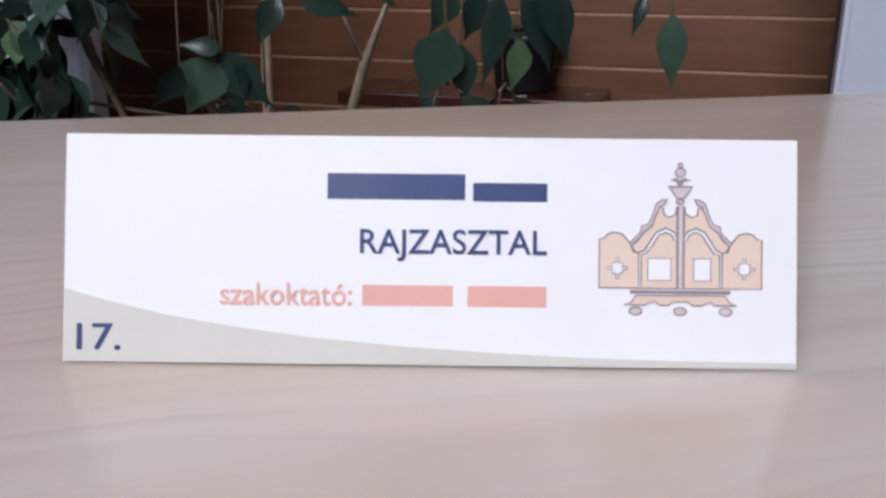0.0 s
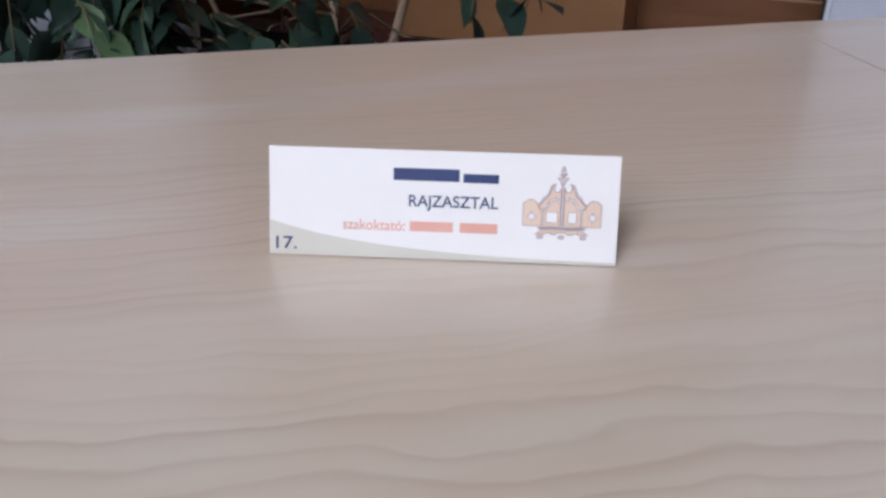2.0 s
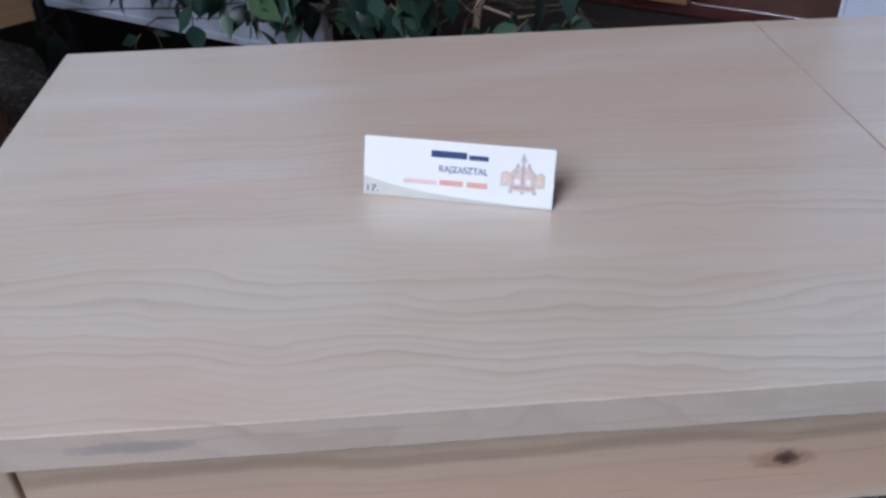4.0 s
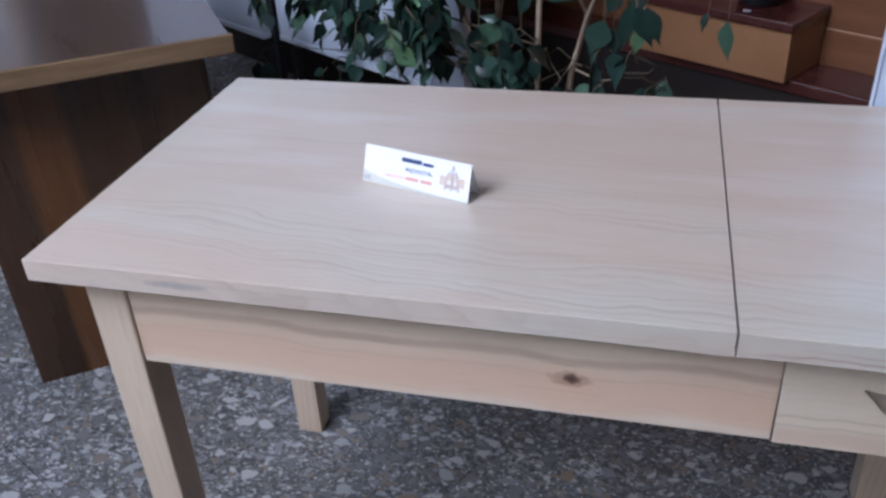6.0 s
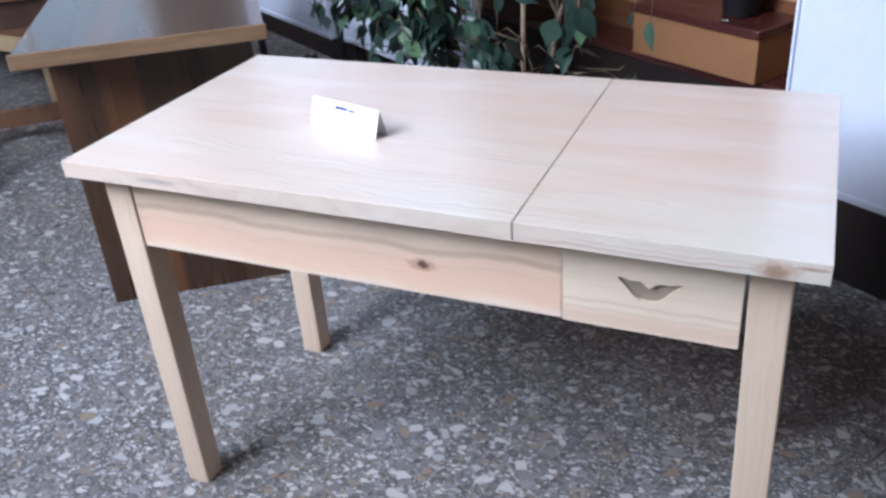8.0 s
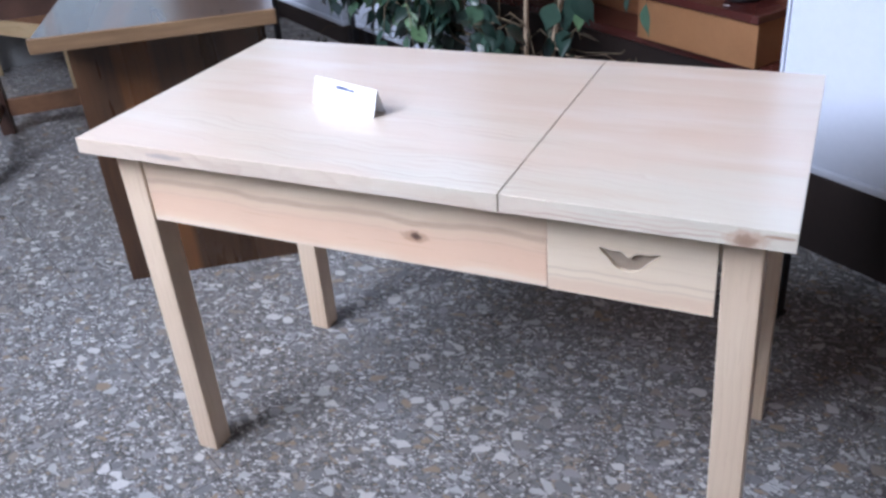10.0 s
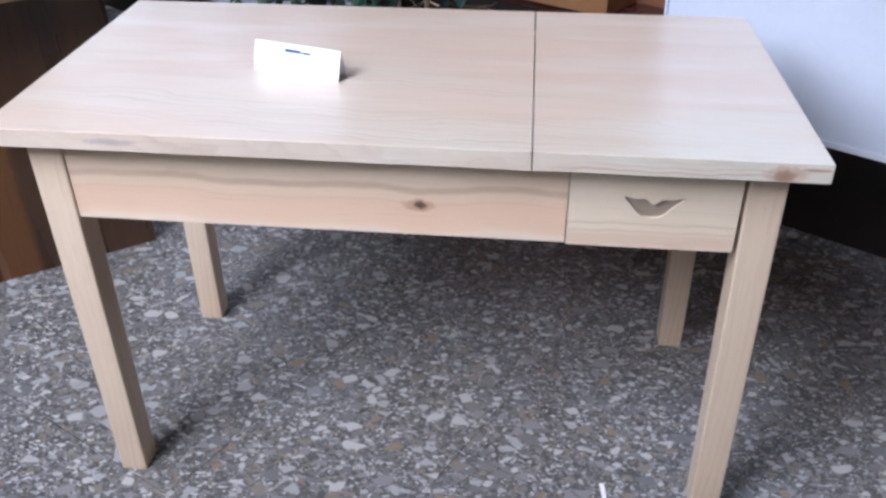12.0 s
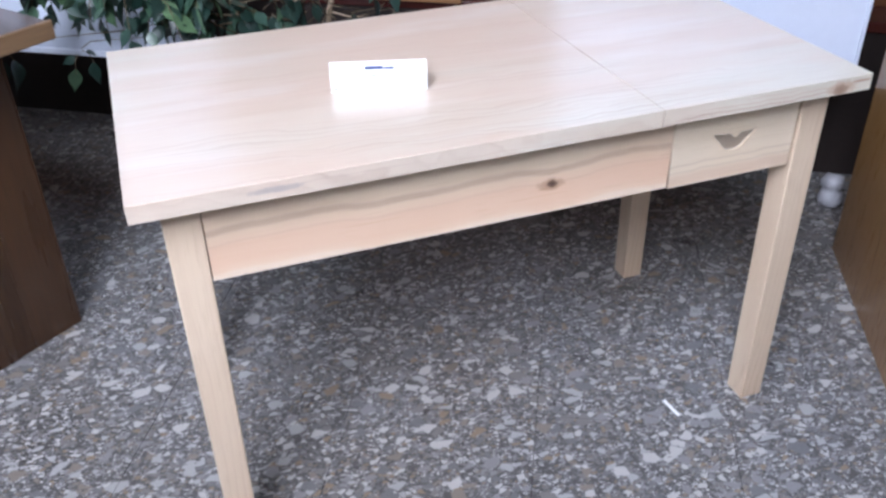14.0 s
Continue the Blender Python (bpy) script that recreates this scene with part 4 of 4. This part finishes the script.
# clumps of hanging twigs: place, spread, leaves
CLUMPS = [
    (0.20, 1.12, 0.76, 0.06, 40), (0.25, 1.10, 0.795, 0.04, 16), (0.22, 1.11, 0.70, 0.05, 30), (0.13, 1.16, 0.74, 0.07, 40), (0.61, 0.90, 0.715, 0.025, 6), (0.66, 0.88, 0.725, 0.02, 4), (0.39, 0.955, 0.70, 0.025, 6), (0.44, 0.96, 0.69, 0.025, 5), (0.03, 1.21, 0.74, 0.11, 54), (0.08, 1.12, 0.66, 0.08, 36), (-0.15, 1.33, 0.72, 0.07, 26),
    (-0.41, 1.47, 0.62, 0.05, 10), (0.15, 1.13, 0.70, 0.06, 22), (0.17, 1.18, 0.80, 0.08, 36), (0.24, 1.11, 0.85, 0.05, 12), (0.31, 1.09, 0.625, 0.06, 28), (0.52, 0.98, 0.595, 0.05, 14),
    (0.60, 1.04, 0.59, 0.05, 12), (0.70, 1.18, 0.54, 0.07, 14), (0.05, 1.22, 0.98, 0.14, 56), (-0.12, 1.34, 0.67, 0.07, 34), (-0.01, 1.28, 0.65, 0.07, 36), (0.12, 1.19, 0.655, 0.07, 36),
    (0.22, 1.13, 0.645, 0.06, 34), (0.36, 1.05, 0.62, 0.05, 22), (0.45, 1.0, 0.615, 0.045, 16), (-0.08, 1.24, 0.53, 0.035, 6), (-0.26, 1.22, 0.56, 0.025, 3), (0.30, 1.15, 1.02, 0.14, 46), (-0.15, 1.33, 0.95, 0.11, 34),
]
# single leaves that hang clear of the crown: stalk end, run to the tip, width
SINGLE = [
    (0.823, 0.857, 0.804, 0.000, -0.010, -0.075, 0.030), (0.788, 0.850, 0.820, -0.013, -0.010, -0.033, 0.014), (0.606, 0.890, 0.789, -0.024, -0.010, -0.068, 0.052),
    (0.623, 0.900, 0.774, 0.004, -0.010, -0.060, 0.028), (0.652, 0.880, 0.824, -0.006, -0.010, -0.092, 0.036), (0.672, 0.870, 0.781, -0.005, -0.010, -0.050, 0.026),
    (0.666, 0.850, 0.827, 0.037, -0.010, -0.074, 0.040), (0.683, 0.840, 0.830, 0.030, -0.010, -0.070, 0.034),
]
SINGLE += [
    (0.396, 0.950, 0.766, 0.049, -0.010, -0.057, 0.038), (0.389, 0.950, 0.763, -0.023, -0.010, -0.057, 0.050), (0.399, 0.940, 0.769, -0.036, -0.010, 0.009, 0.018),
    (0.361, 0.930, 0.755, -0.019, -0.010, -0.039, 0.030), (0.400, 0.955, 0.762, 0.012, -0.010, -0.062, 0.042), (0.456, 0.960, 0.819, -0.022, -0.010, -0.049, 0.026),
    (0.474, 0.980, 0.821, 0.065, -0.010, -0.027, 0.027), (0.554, 0.970, 0.830, 0.015, -0.010, -0.026, 0.016), (0.628, 0.950, 0.825, -0.020, -0.010, -0.043, 0.032),
    (0.667, 0.970, 0.819, -0.018, -0.010, -0.045, 0.034),
]
leaves = []
for cx, cy, cz, r, count in CLUMPS:
    c = Vector((cx, cy, cz))
    count = max(3, round(count * 0.82)) if cz < 0.9 else count
    # every branch leaves the cane high up, arches over and hangs down into its clump
    start = FIG + Vector((-0.004, -0.027, min(cz + 0.40, 1.45)))
    if cz < 0.64:
        start.z = cz + 0.04
    over = start.lerp(c, 0.6)
    over.z = max(start.z + 0.02, cz + 0.30) if cz >= 0.64 else cz + 0.05
    drop = c.lerp(over, 0.12)
    drop.z = cz + 0.22 if cz >= 0.64 else cz + 0.045
    part("branch", bm_tube([start - FIG, start.lerp(over, 0.5) + Vector((0, 0, 0.03)) - FIG, over - FIG, drop - FIG, c + Vector((0, 0, r * 0.8)) - FIG], [0.0030, 0.0026, 0.0022, 0.0016, 0.0012], 6), TWIG, fig, smooth=True)
    twigs = max(2, count // 7)
    for k in range(twigs):
        p0 = c + Vector((random.uniform(-.4, .4) * r, random.uniform(-.4, .4) * r, r * random.uniform(0.4, 0.9)))
        a = random.uniform(0, math.tau)
        out = Vector((math.cos(a), math.sin(a), 0)) * r * random.uniform(0.5, 1.1)
        p1 = p0 + out * 0.6 + Vector((0, 0, -0.3 * r))
        p2 = p0 + out + Vector((0, 0, -r * random.uniform(1.0, 1.7)))
        part("twig", bm_tube([p0 - FIG, p1 - FIG, p2 - FIG], [0.0018, 0.0014, 0.0009], 5), TWIG, fig, smooth=True)
        here = count // twigs
        for i in range(here):
            t = (i + 0.6) / here
            q = p0.lerp(p1, t * 2) if t < 0.5 else p1.lerp(p2, t * 2 - 1)
            leaves.append((q, a + random.choice((-1, 1)) * random.uniform(0.4, 1.3), random.uniform(15, 80), random.uniform(0.70, 1.08), random.uniform(-75, 75)))
for bx, by, bz, dx, dy, dz, wide in SINGLE:
    base, run = Vector((bx, by, bz)), Vector((dx, dy, dz))
    ax = run.normalized()
    up = Vector((random.uniform(-0.8, 0.6), -1.0, random.uniform(-0.3, 0.5)))
    side = up.cross(ax).normalized()
    up = ax.cross(side)
    turn = Matrix((ax, side, up)).transposed().to_4x4()
    ob = new("leaf", LEAVES[0])
    ob.parent = fig
    ob.matrix_basis = Matrix.Translation(base - FIG) @ turn @ Matrix.Diagonal((run.length / 0.072, wide / 0.038, 0.9, 1))
    tie = Vector((bx + random.uniform(-0.015, 0.015), by + 0.03, bz + 0.10))
    part("leaf_stalk", bm_tube([base - FIG, base.lerp(tie, 0.3) + Vector((0, 0, 0.01)) - FIG, tie - FIG, tie + Vector((0, 0.05, 0.14)) - FIG], [0.0009, 0.0010, 0.0013, 0.0016], 5), TWIG, fig, smooth=True)
NEAR = [l for l in leaves if l[0].z < 0.95 and l[0].y < 1.16][:270]
chosen = set(id(l) for l in NEAR)
for l in NEAR:
    q, a, down, k, roll = l
    ob = new("leaf", random.choice(LEAVES))
    ob.parent = fig
    ob.matrix_basis = Matrix.Translation(q - FIG) @ pose(0, 0, 0, 0, down, math.degrees(a)) @ pose(0, 0, 0, roll) @ Matrix.Diagonal((k, k, k, 1))
rest = bmesh.new()
for l in leaves:
    if id(l) in chosen:
        continue
    q, a, down, k, roll = l
    me = random.choice(LEAVES).copy()
    me.transform(Matrix.Translation(q - FIG) @ pose(0, 0, 0, 0, down, math.degrees(a)) @ pose(0, 0, 0, roll) @ Matrix.Diagonal((k, k, k, 1)))
    rest.from_mesh(me)
    bpy.data.meshes.remove(me)
crown = part("crown", rest, LEAF, fig, smooth=True)
tagged(crown, "dense dark green leaves", kind="stuff")

# ---- floor slabs and wall courses ----
floor = structure("floor", bm_box(S0 - 0.25, S1 + 0.25, N0 - 0.25, N1 + 0.25, -0.12, -0.0035), LEDGE_DARK, "grey terrazzo floor of large cast slabs with pale chips", HALL)
GRID, TILE = pose(0, 0, 0, 0, 0, TURN + 4.4), 0.407
slab = mesh_of(bm_box(-TILE / 2 + 0.0008, TILE / 2 - 0.0008, -TILE / 2 + 0.0008, TILE / 2 - 0.0008, -0.003, 0.0), "slab", TERRAZZO)
far = bmesh.new()
for i in range(-16, 16):
    for j in range(-16, 16):
        m = GRID @ pose(0.956 + (i + 0.5) * TILE, 0.064 + (j + 0.5) * TILE, 0)
        p = HALL.inverted() @ m.translation
        if not (S0 + 0.05 < p.x < S1 - 0.05 and N0 + 0.05 < p.y < N1 + 0.1):
            continue
        w = m.translation
        if -2.6 < w.x < 2.4 and -1.2 < w.y < 2.4:
            ob = new("slab", slab)
            ob.parent = floor
            ob.matrix_parent_inverse = HALL.inverted()
            ob.matrix_basis = m
        else:
            me = slab.copy()
            me.transform(HALL.inverted() @ m)
            far.from_mesh(me)
            bpy.data.meshes.remove(me)
tagged(part("outer_slabs", far, TERRAZZO, floor), kind="stuff")
COURSE, JOINT_AT = 0.095, -1.25
lengths = [(S0 + 0.002, JOINT_AT - 0.001), (JOINT_AT + 0.001, S1 - 0.002)]
courses = [mesh_of(bm_box(0, b - a, 0, 0.02, 0, COURSE - 0.005, 0.0015, 1), "cladding_board", CLAD) for a, b in lengths]
for row in range(49):
    for (a, b), course in zip(lengths, courses):
        ob = new("cladding_board", course)
        ob.parent = wall_north
        ob.location = (a, N1, row * COURSE + 0.012)
